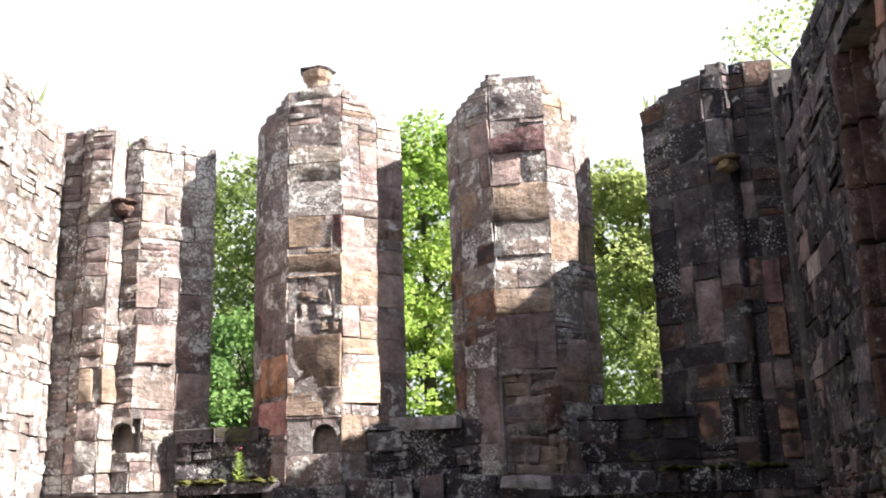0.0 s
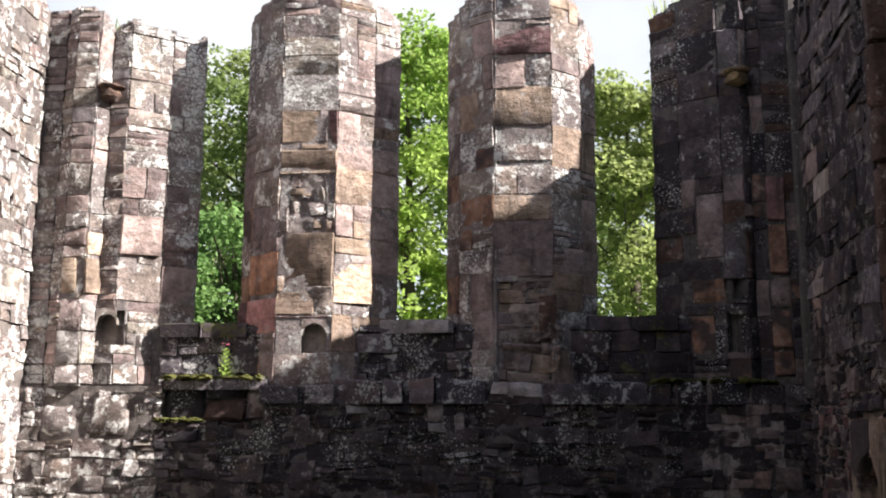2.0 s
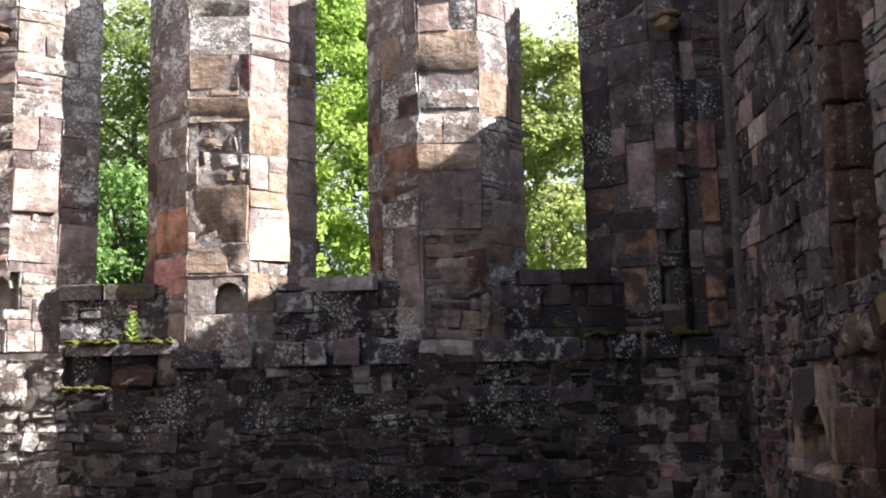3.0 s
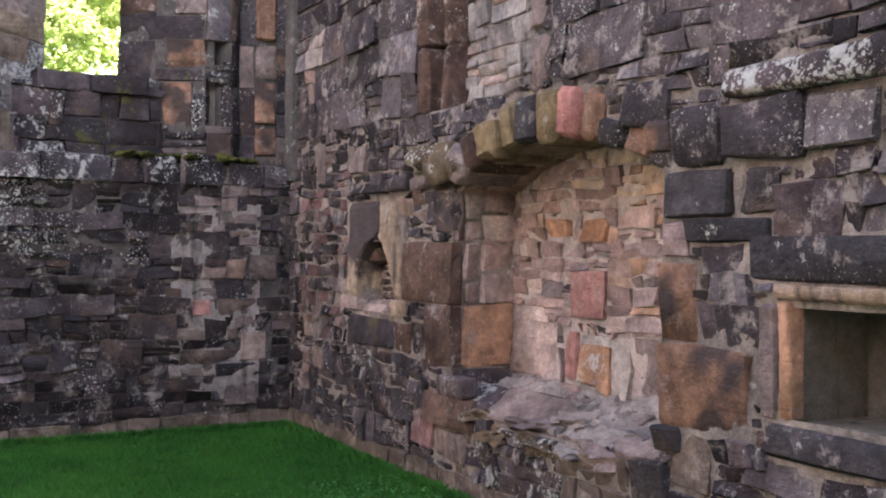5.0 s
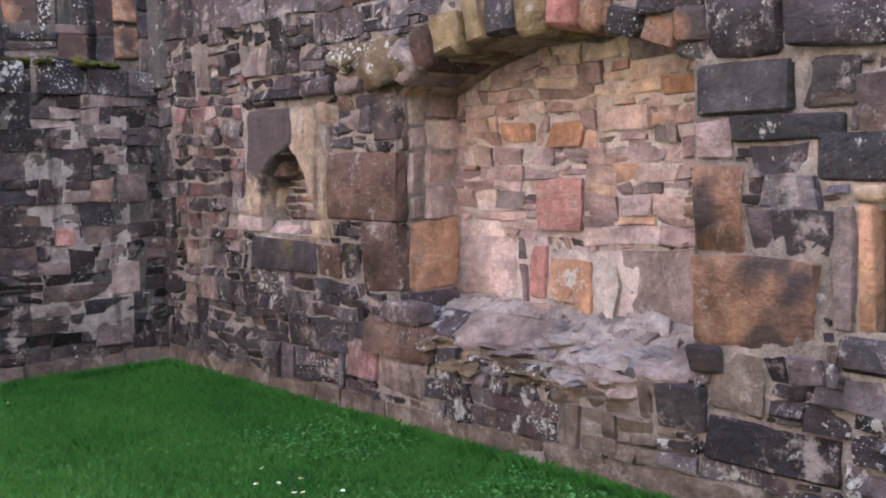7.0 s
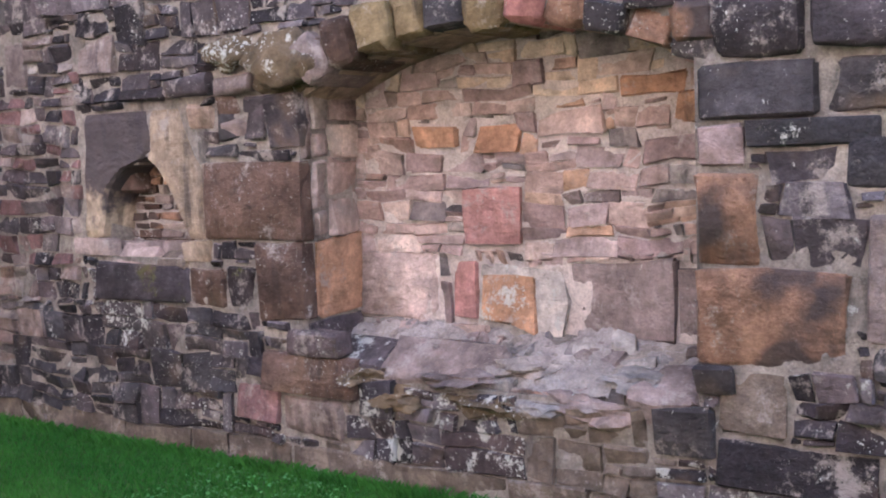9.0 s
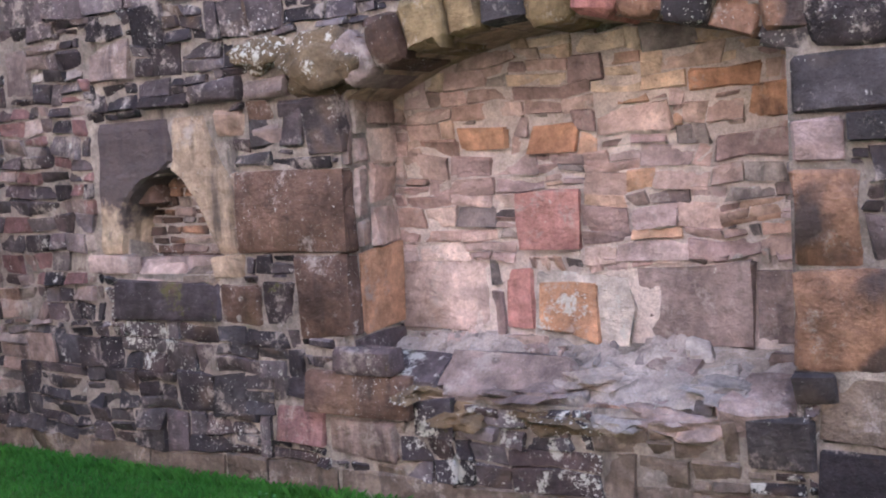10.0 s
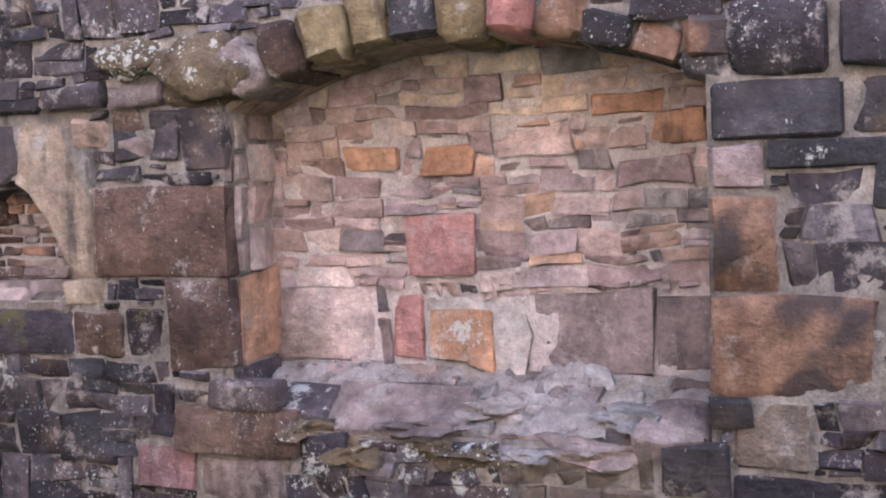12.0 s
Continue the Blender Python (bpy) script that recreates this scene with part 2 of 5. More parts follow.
def soft_mat(name, a, b, scale, rough=0.9, translucent=0.0):
    m, t, bsdf = nodes_of(name)
    geo = t.nodes.new("ShaderNodeNewGeometry")
    f = noise_tex(t, geo.outputs["Position"], scale, 4.0)
    base = mix(t, ramp(t, f, [(0.35, 0.0), (0.65, 1.0)]), a, b)
    base = mix(t, 0.6, base, ramp(t, geo.outputs["Random Per Island"], [(0.0, 0.5), (0.5, 1.0), (1.0, 1.5)]), "MULTIPLY")
    t.links.new(base, bsdf.inputs["Base Color"])
    bsdf.inputs["Roughness"].default_value = rough
    bsdf.inputs["Specular IOR Level"].default_value = 0.25
    if translucent:
        tr = t.nodes.new("ShaderNodeBsdfTranslucent")
        t.links.new(base, tr.inputs[0])
        sh = t.nodes.new("ShaderNodeMixShader")
        sh.inputs[0].default_value = translucent
        t.links.new(bsdf.outputs[0], sh.inputs[1])
        t.links.new(tr.outputs[0], sh.inputs[2])
        t.links.new(sh.outputs[0], t.nodes["Material Output"].inputs[0])
    return m


GRASS_SHEET = soft_mat("lawn_soil", (0.03, 0.08, 0.012), (0.045, 0.11, 0.02), 1.5)
GRASS = soft_mat("grass_blades", (0.026, 0.125, 0.020), (0.055, 0.185, 0.03), 1.3, 0.7, 0.3)
CLOVER = soft_mat("clover_leaves", (0.06, 0.20, 0.05), (0.10, 0.27, 0.085), 5.0, 0.6, 0.3)
LEAF_BRIGHT = soft_mat("leaves_yellow_green", (0.36, 0.46, 0.12), (0.25, 0.37, 0.085), 0.6, 0.6, 0.58)
LEAF_DARK = soft_mat("leaves_dark_green", (0.15, 0.21, 0.065), (0.24, 0.29, 0.095), 0.6, 0.6, 0.55)
LEAF_OLIVE = soft_mat("leaves_olive_green", (0.26, 0.32, 0.11), (0.31, 0.35, 0.13), 0.6, 0.6, 0.58)
LEAF_MID = soft_mat("leaves_mid_green", (0.11, 0.20, 0.06), (0.16, 0.26, 0.08), 0.6, 0.6, 0.45)
BARK = soft_mat("bark", (0.10, 0.08, 0.06), (0.06, 0.05, 0.04), 6.0)
MOSS = soft_mat("moss", (0.045, 0.05, 0.012), (0.085, 0.08, 0.022), 9.0)
PETAL = soft_mat("white_petals", (0.75, 0.75, 0.72), (0.8, 0.8, 0.78), 30.0)
YOLK = soft_mat("yellow_disc", (0.6, 0.4, 0.03), (0.55, 0.35, 0.02), 30.0)
PINKFLOWER = soft_mat("pink_flower", (0.5, 0.12, 0.2), (0.45, 0.1, 0.15), 30.0)


# ---- masonry ----
rng = random.Random(7)


class Face:
    """A plane to build on: u along it, w up it, d out of it."""

    def __init__(self, origin, u, normal, w=(0, 0, 1)):
        self.o, self.u, self.n, self.w = Vector(origin), Vector(u).normalized(), Vector(normal).normalized(), Vector(w).normalized()

    def at(self, u, w, d=0.0):
        return self.o + self.u * u + self.w * w + self.n * d


def mesh_object(name, verts, faces, material, parent=None, label="", smooth=False):
    me = bpy.data.meshes.new(name)
    me.from_pydata([tuple(v) for v in verts], [], faces)
    me.materials.append(material)
    me.validate()
    bm = bmesh.new()
    bm.from_mesh(me)
    bmesh.ops.recalc_face_normals(bm, faces=bm.faces)
    bm.to_mesh(me)
    bm.free()
    if smooth:
        me.polygons.foreach_set("use_smooth", [True] * len(me.polygons))
    ob = new(name, me)
    if parent:
        ob.parent = parent
    if label:
        ob["label"] = label
    return ob


def stone_shape(face, u0, u1, w0, w1, proud, wear=0.009, depth=0.07, rough=1.0, skew=0.12, warp=0.0):
    """A weathered block: a grid face with worn edges, uneven corners and a skirt into the mortar."""
    du, dw = u1 - u0, w1 - w0
    wear = min(wear * rng.uniform(0.6, 1.5), du * 0.22, dw * 0.22)
    us = [0.0, wear, du - wear, du] if du < 0.22 else [0.0, wear, du * rng.uniform(0.35, 0.65), du - wear, du]
    ws = [0.0, wear, dw - wear, dw] if dw < 0.2 else [0.0, wear, dw * rng.uniform(0.35, 0.65), dw - wear, dw]
    nu, nw = len(us), len(ws)
    s = min(du, dw) * skew
    cor = [[(rng.uniform(-s, s * 0.25), rng.uniform(-s, s * 0.25)) for _ in range(2)] for _ in range(2)]
    tilt_u, tilt_w = rng.uniform(-1, 1) * 0.012 * rough, rng.uniform(-1, 1) * 0.012 * rough
    verts = []
    for j, w in enumerate(ws):
        for i, u in enumerate(us):
            fu, fw = u / du, w / dw
            eu, ew = i in (0, nu - 1), j in (0, nw - 1)
            iu = sum(cor[a][b][0] * (fu if a else 1 - fu) * (fw if b else 1 - fw) * (1 if not a else -1) for a in (0, 1) for b in (0, 1))
            iw = sum(cor[a][b][1] * (fu if a else 1 - fu) * (fw if b else 1 - fw) * (1 if not b else -1) for a in (0, 1) for b in (0, 1))
            d = proud + tilt_u * (fu - 0.5) * 2 + tilt_w * (fw - 0.5) * 2 + rng.uniform(-0.004, 0.004) * rough
            if eu or ew:
                d -= wear * rng.uniform(0.6, 1.1) * (1.5 if eu and ew else 1.0)
                if eu != ew:
                    g = min(0.012, min(du, dw) * skew)
                    iu += rng.uniform(-0.5, 1.0) * g * (0 if not eu else 1 if i == 0 else -1)
                    iw += rng.uniform(-0.5, 1.0) * g * (0 if not ew else 1 if j == 0 else -1)
                if eu:
                    iu += rng.uniform(-0.2, 0.5) * wear * (1 if i == 0 else -1)
                if ew:
                    iw += rng.uniform(-0.2, 0.5) * wear * (1 if j == 0 else -1)
                if eu and ew:
                    c = wear * 0.5 + min(du, dw) * rng.uniform(0.1, 1.0) * skew * 0.9
                    iu += c * (1 if i == 0 else -1)
                    iw += c * 0.8 * (1 if j == 0 else -1)
            else:
                d += rng.uniform(-0.003, 0.006) * rough
            if warp:
                iw += warp * noise.noise(Vector(((u0 + u) * 0.9, (w0 + w) * 1.1, 3.3)))
                iu += warp * 0.6 * noise.noise(Vector(((u0 + u) * 1.7, (w0 + w) * 2.1, 8.1)))
                iw += warp * 0.55 * noise.noise(Vector(((u0 + u) * 6.3, (w0 + w) * 6.9, 1.7)))
                iu += warp * 0.7 * noise.noise(Vector(((u0 + u) * 5.1, (w0 + w) * 7.7, 5.9)))
            verts.append(face.at(u0 + u, w0 + w, d) + face.u * iu + face.w * iw)
    faces = [(j * nu + i, j * nu + i + 1, (j + 1) * nu + i + 1, (j + 1) * nu + i) for j in range(nw - 1) for i in range(nu - 1)]
    ring = [i for i in range(nu)] + [j * nu + nu - 1 for j in range(1, nw)] + [(nw - 1) * nu + i for i in range(nu - 2, -1, -1)] + [j * nu for j in range(nw - 2, 0, -1)]
    base = len(verts)
    for k in ring:
        v = verts[k]
        off = (v - face.o).dot(face.n)
        verts.append(v - face.n * (off + depth))
    for k in range(len(ring)):
        a, b = ring[k], ring[(k + 1) % len(ring)]
        faces.append((a, base + k, base + (k + 1) % len(ring), b))
    return verts, faces


def round_off(me):
    """Soft shading over worn arrises, sharp only where a stone turns into its joint."""
    me.polygons.foreach_set("use_smooth", [True] * len(me.polygons))
    me.set_sharp_from_angle(angle=radians(48))


class Filled:
    """Remembers, in 2 cm cells, where a face already has stones."""

    def __init__(self):
        self.cells = set()

    def mark(self, u0, u1, w0, w1):
        for a in range(int(u0 * 50 + 0.5), int(u1 * 50 + 0.5)):
            for b in range(int(w0 * 50 + 0.5), int(w1 * 50 + 0.5)):
                self.cells.add((a, b))

    def has(self, u, w):
        return (int(math.floor(u * 50)), int(math.floor(w * 50))) in self.cells


class Masonry:
    """Collects the stones of one wall: some as objects of their own, the others joined by material."""

    def __init__(self, parent, limit=300):
        self.parent, self.limit, self.count, self.bulk, self.waiting = parent, limit, 0, {}, []

    def stone(self, face, u0, u1, w0, w1, proud, mat, own=True, name="stone", **kw):
        verts, faces = stone_shape(face, u0, u1, w0, w1, proud, **kw)
        if own and self.count < self.limit:
            self.count += 1
            self.waiting.append((verts, faces, mat, name))
        else:
            vs, fs = self.bulk.setdefault(mat, ([], []))
            n = len(vs)
            vs.extend(verts)
            fs.extend(tuple(i + n for i in f) for f in faces)

    def finish(self):
        for verts, faces, mat, name in self.waiting:
            c = sum(verts, Vector()) / len(verts)
            me = bpy.data.meshes.new(name)
            me.from_pydata([tuple(v - c) for v in verts], [], faces)
            me.materials.append(MATS[mat][0])
            round_off(me)
            ob = new(name, me)
            ob.location = c
            ob.parent = self.parent
        for mat, (vs, fs) in self.bulk.items():
            me = bpy.data.meshes.new("rubble")
            me.from_pydata([tuple(v) for v in vs], [], fs)
            me.materials.append(MATS[mat][1])
            round_off(me)
            ob = new("rubble", me)
            ob.parent = self.parent
            tagged(ob, kind="stuff")


def clear_of(rect, blocked):
    """Trims a rectangle until none of it lies in blocked(u, w); None if too little is left."""
    u0, u1, w0, w1 = rect
    for _ in range(40):
        if u1 - u0 < 0.028 or w1 - w0 < 0.018:
            return None
        us = [u0 + (u1 - u0) * k / 4 for k in range(5)]
        ws = [w0 + (w1 - w0) * k / 4 for k in range(5)]
        left = sum(blocked(u0, w) for w in ws) / (w1 - w0)
        right = sum(blocked(u1, w) for w in ws) / (w1 - w0)
        low = sum(blocked(u, w0) for u in us) / (u1 - u0)
        high = sum(blocked(u, w1) for u in us) / (u1 - u0)
        worst = max(left, right, low, high)
        if worst == 0:
            if any(blocked(u, w) for u in us[1:4] for w in ws[1:4]):
                return None
            return u0, u1, w0, w1
        if worst == left:
            u0 += 0.02
        elif worst == right:
            u1 -= 0.02
        elif worst == low:
            w0 += 0.015
        else:
            w1 -= 0.015
    return None


def lay(face, u0, u1, w0, w1, blocked, sink, band=(0.16, 0.3), width=(0.14, 0.5), split=0.65, thin=0.06, joint=0.014, ragged=0.1):
    """Rubble brought to courses: bands of tall stones between stacks of thin ones."""
    w = w0
    while w < w1 - 0.03:
        h = min(rng.uniform(*band), w1 - w)
        if w1 - (w + h) < 0.05:
            h = w1 - w
        u = u0 - rng.uniform(0, 0.15)
        while u < u1 - 0.02:
            x = rng.uniform(*width) * rng.uniform(0.7, 1.2)
            a, b = max(u, u0), min(u + x, u1)
            if b - a > 0.04:
                rows = 1
                if rng.random() < split:
                    rows = max(1, min(5, int(h / rng.uniform(thin, thin * 2.2))))
                cuts = [0.0] + sorted(min(1, max(0, (k + rng.uniform(-0.22, 0.22)) / rows)) for k in range(1, rows)) + [1.0]
                for k in range(rows):
                    lo, hi = w + h * cuts[k], w + h * cuts[k + 1]
                    lo += rng.uniform(-1, 1) * ragged * 0.06
                    pieces = [(a, b)]
                    if rows > 1 and b - a > 0.22 and rng.random() < 0.65:
                        m = a + (b - a) * rng.uniform(0.3, 0.7)
                        pieces = [(a, m), (m, b)]
                    for p, q in pieces:
                        rect = clear_of((p + joint * 0.5, q - joint * 0.5, lo + joint * 0.4, hi - joint * 0.4), blocked)
                        if rect:
                            sink(*rect)
            u += x
        w += h


def core(name, face, u0, u1, w0, w1, void, front, back, material, parent=None, step=0.05):
    """The mortared heart of a wall, from front to back behind its face, with its openings left out."""
    runs = []
    n = int(round((u1 - u0) / step))
    for i in range(n):
        u = u0 + (i + 0.5) * step
        spans, start = [], None
        m = int(round((w1 - w0) / step))
        for j in range(m + 1):
            solid = j < m and not void(u, w0 + (j + 0.5) * step)
            if solid and start is None:
                start = w0 + j * step
            if not solid and start is not None:
                spans.append((round(start, 3), round(w0 + j * step, 3)))
                start = None
        if runs and runs[-1][2] == spans:
            runs[-1][1] = u0 + (i + 1) * step
        else:
            runs.append([u0 + i * step, u0 + (i + 1) * step, spans])
    verts, faces = [], []
    for a, b, spans in runs:
        for lo, hi in spans:
            k = len(verts)
            for d in (-front, -back):
                verts += [face.at(a, lo, d), face.at(b, lo, d), face.at(b, hi, d), face.at(a, hi, d)]
            faces += [(k, k + 1, k + 2, k + 3), (k + 4, k + 7, k + 6, k + 5), (k, k + 4, k + 5, k + 1), (k + 1, k + 5, k + 6, k + 2),
                      (k + 2, k + 6, k + 7, k + 3), (k + 3, k + 7, k + 4, k)]
    return mesh_object(name, verts, faces, material, parent)


def pointing(face, u0, u1, w0, w1, void, base, amp, material, parent, step=0.02, seed=0.0):
    """Uneven lime pointing: a lumpy skin that laps over the stone edges in places and draws back in others."""
    nu, nw = int(round((u1 - u0) / step)), int(round((w1 - w0) / step))
    verts, faces = [], []
    for j in range(nw + 1):
        for i in range(nu + 1):
            u, w = u0 + i * (u1 - u0) / nu, w0 + j * (w1 - w0) / nw
            d = base + amp * (0.9 * noise.noise(Vector((u * 3.1, w * 4.3, seed))) + 0.8 * noise.noise(Vector((u * 9.0, w * 12.0, seed + 3))) + 0.55 * noise.noise(Vector((u * 27.0, w * 33.0, seed + 7))))
            verts.append(tuple(face.at(u, w, d)))
    for j in range(nw):
        for i in range(nu):
            if not void(u0 + (i + 0.5) * (u1 - u0) / nu, w0 + (j + 0.5) * (w1 - w0) / nw):
                k = j * (nu + 1) + i
                faces.append((k, k + 1, k + nu + 2, k + nu + 1))
    me = bpy.data.meshes.new("pointing")
    me.from_pydata(verts, [], faces)
    me.materials.append(material)
    me.polygons.foreach_set("use_smooth", [True] * len(me.polygons))
    ob = new("pointing", me)
    ob.parent = parent
    return ob


def prism(name, plan, z0, z1, material, parent=None, tops=None):
    n = len(plan)
    verts = [(x, y, z0) for x, y in plan] + [(x, y, (tops[i] if tops else z1)) for i, (x, y) in enumerate(plan)]
    faces = [tuple(range(n)), tuple(range(2 * n - 1, n - 1, -1))] + [(i, (i + 1) % n, n + (i + 1) % n, n + i) for i in range(n)]
    return mesh_object(name, verts, faces, material, parent)


def blob(center, size, seed, n=2, rough=0.25):
    """A rough lump, for boulders, moss and carved fragments."""
    bm = bmesh.new()
    bmesh.ops.create_icosphere(bm, subdivisions=n, radius=1.0)
    for v in bm.verts:
        k = 1 + rough * noise.noise(v.co * 1.7 + Vector((seed, seed * 0.7, 0))) + 0.35 * rough * noise.noise(v.co * 4.3 + Vector((0, seed, seed)))
        v.co = Vector((v.co.x * size[0], v.co.y * size[1], v.co.z * size[2])) * k
        v.co += Vector(center)
    return bm


def part(name, bm, material, parent=None, label="", smooth=True):
    me = bpy.data.meshes.new(name)
    bm.to_mesh(me)
    bm.free()
    me.materials.append(material)
    if smooth:
        me.polygons.foreach_set("use_smooth", [True] * len(me.polygons))
    ob = new(name, me)
    if parent:
        ob.parent = parent
    if label:
        ob["label"] = label
    return ob


def thing(name, at=(0, 0, 0)):
    e = new(name)
    e.empty_display_size = 0.1
    e.location = at
    return e


# ---- ground ----
def ground():
    bm = bmesh.new()
    rings = [0, 4, 8, 14, 22, 35, 60, 110, 220, 450, 900]
    prev = None
    for r in rings:
        if r == 0:
            cur = [bm.verts.new((-3.5, -5, 0))]
        else:
            cur = []
            for k in range(48):
                a = k * math.tau / 48
                x, y = -3.5 + r * math.cos(a), -5 + r * math.sin(a)
                h = 0 if r < 16 else noise.noise(Vector((x * 0.03, y * 0.03, 0))) * min(3.0, (r - 14) * 0.05)
                cur.append(bm.verts.new((x, y, h - 0.004)))
        if prev:
            if len(prev) == 1:
                for k in range(48):
                    bm.faces.new((prev[0], cur[k], cur[(k + 1) % 48]))
            else:
                for k in range(48):
                    bm.faces.new((prev[k], cur[k], cur[(k + 1) % 48], prev[(k + 1) % 48]))
        prev = cur
    ob = part("ground", bm, GRASS_SHEET)
    tagged(ob, "short mown green lawn running out into meadow", "lawn", kind="structure")


def grass():
    r = random.Random(3)
    verts, faces = [], []

    def blade(x, y, h):
        a = r.uniform(0, math.tau)
        w = r.uniform(0.003, 0.006)
        lx, ly = r.uniform(-1, 1) * h * 0.7, r.uniform(-1, 1) * h * 0.7
        k = len(verts)
        verts.extend([(x - w * math.cos(a), y - w * math.sin(a), -0.005), (x + w * math.cos(a), y + w * math.sin(a), -0.005),
                      (x + lx * 0.4, y + ly * 0.4, h * 0.65), (x + lx, y + ly, h)])
        faces.extend([(k, k + 1, k + 2), (k + 2, k + 1, k + 3)])

    for _ in range(150000):
        x, y = -0.03 - 4.6 * r.random() ** 1.1, -6.2 * r.random() - 0.02
        blade(x, y, r.uniform(0.012, 0.034))
    for _ in range(50000):
        x, y = -4.5 - 2.85 * r.random(), -4 * r.random() - 0.02
        blade(x, y, r.uniform(0.012, 0.034))
    for _ in range(5000):
        y = -6.0 * r.random()
        blade(-0.02 - 0.05 * r.random(), y, r.uniform(0.03, 0.07))
        x = -4.5 * r.random()
        blade(x, -0.02 - 0.05 * r.random(), r.uniform(0.03, 0.07))
    me = bpy.data.meshes.new("grass")
    me.from_pydata(verts, [], faces)
    me.materials.append(GRASS)
    tagged(new("grass", me), "short green mown lawn grass", "grass", kind="stuff")


def clover():
    """Low clover and weed leaves among the grass near the wall."""
    r = random.Random(17)
    verts, faces = [], []
    while len(faces) < 2400:
        x, y = -0.12 - abs(r.gauss(0, 0.9)), r.uniform(-6.0, -2.2)
        if noise.noise(Vector((x * 1.3, y * 1.1, 4))) + 0.25 * (-x < 1.2) < 0.12:
            continue
        h, a, rad = r.uniform(0.018, 0.036), r.uniform(0, math.tau), r.uniform(0.005, 0.010)
        tx, ty = r.gauss(0, 0.35), r.gauss(0, 0.35)
        k = len(verts)
        for i in range(5):
            b = a + i * math.tau / 5
            px, py = rad * math.cos(b), rad * math.sin(b)
            verts.append((x + px, y + py, h + tx * px + ty * py))
        faces.append(tuple(range(k, k + 5)))
    me = bpy.data.meshes.new("clover")
    me.from_pydata(verts, [], faces)
    me.materials.append(CLOVER)
    tagged(new("clover", me), "low pale green clover leaves scattered through the lawn", "clover", kind="stuff")


ground()
grass()
clover()


# ---- east wall: blind arch, pointed niche, wall cupboard, blocked window ----
EAST = Face((0, 0, 0), (0, -1, 0), (-1, 0, 0))
ARCH_U, ARCH_W, ARCH_R = 3.70, -0.16, 2.17
ARCH_L, ARCH_RR, SILL = 2.71, 4.62, 0.50
RECESS = 0.455


def in_arch(u, w):
    return ARCH_L < u < ARCH_RR and w > SILL and (w < 1.75 or (u - ARCH_U) ** 2 + (w - ARCH_W) ** 2 < (ARCH_R + 0.06) ** 2)


NICHE_U, NICHE_W, NICHE_TOP = 1.645, 1.12, 1.536
NICHE_LEFT = ((1.0, 1.295), (1.13, 1.303), (1.34, 1.354), (1.48, 1.49), (1.536, 1.672), (1.58, 1.712), (2.0, 1.712))
NICHE_RIGHT = ((1.0, 1.955), (1.153, 1.95), (1.285, 1.888), (1.385, 1.834), (1.486, 1.756), (1.536, 1.676), (1.58, 1.718), (2.0, 1.718))


def along(table, w):
    """The value of a profile at a height, between its given heights."""
    for (wa, a), (wb, b) in zip(table, table[1:]):
        if w <= wb:
            return a + (b - a) * max(0.0, (w - wa) / (wb - wa))
    return table[-1][1]


def in_niche(u, w):
    return NICHE_W - 0.1 < w < NICHE_TOP and along(NICHE_LEFT, w) - 0.05 < u < along(NICHE_RIGHT, w) + 0.05


def in_cupboard(u, w):
    return 5.36 < u < 6.32 and 0.81 < w < 1.25


def in_bay(u, w):
    return 2.3 < u < 3.62 and 2.3 < w < 5.0


def east_top(u):
    t = 5.62 + 0.10 * noise.noise(Vector((u * 2.1, 0.3, 0)))
    return t + max(0, min(1.0, (u - 3.2) * 0.6))


def east_void(u, w):
    return in_arch(u, w) or in_niche(u, w) or in_cupboard(u, w) or in_bay(u, w) or w > east_top(u)


wall_east = core("wall_east", EAST, 0.0, 14.0, -0.3, 6.8, east_void, 0.014, 0.40, MORTAR_MID)
tagged(wall_east, "dark weathered rubble sandstone wall in shade", "wall", kind="structure")
backing = core("wall_backing", EAST, -0.9, 14.0, -0.3, 6.8, lambda u, w: w > (east_top(u) if u > 0 else 5.9), 0.95, 1.25, MORTAR_DARK, wall_east, 0.1)
core("wall_core", EAST, 0.0, 14.0, -0.3, 6.8, lambda u, w: (2.3 < u < 4.9 and 0.4 < w < 2.25) or (1.2 < u < 2.1 and 0.9 < w < 1.7)
     or (5.2 < u < 6.45 and 0.7 < w < 1.4) or in_bay(u, w) or w > east_top(u), 0.40, 0.95, MORTAR_DARK, wall_east, 0.1)
east = Masonry(wall_east, 300)
taken = []


def put(m, face, rows, own=True, **kw):
    for u0, u1, w0, w1, proud, mat in rows:
        m.stone(face, u0, u1, w0, w1, proud, mat, own, warp=0.014, rough=1.4, **kw)
        if face is EAST:
            taken.append((u0 - 0.006, u1 + 0.006, w0 - 0.006, w1 + 0.006))


# dressed stones round the blind arch
put(east, EAST, [
    (2.11, 2.71, 1.13, 1.48, 0.012, "brown"), (2.42, 2.71, 0.74, 1.115, 0.012, "brown"), (2.22, 2.39, 0.78, 1.0, 0.004, "murky"),
    (2.54, 2.72, 1.56, 1.80, 0.02, "murky"), (2.36, 2.51, 1.60, 1.78, 0.0, "dark"), (2.2, 2.35, 1.6, 1.78, 0.0, "black"),
    (2.30, 2.66, 1.49, 1.555, 0.0, "dark"), (2.45, 2.99, 0.40, 0.58, 0.03, "brown"), (2.24, 2.52, 0.24, 0.41, 0.01, "maroon"),
    (2.53, 2.90, 0.20, 0.385, 0.012, "plum"), (2.60, 2.92, 0.585, 0.70, 0.035, "dark"),
], wear=0.012, skew=0.04)
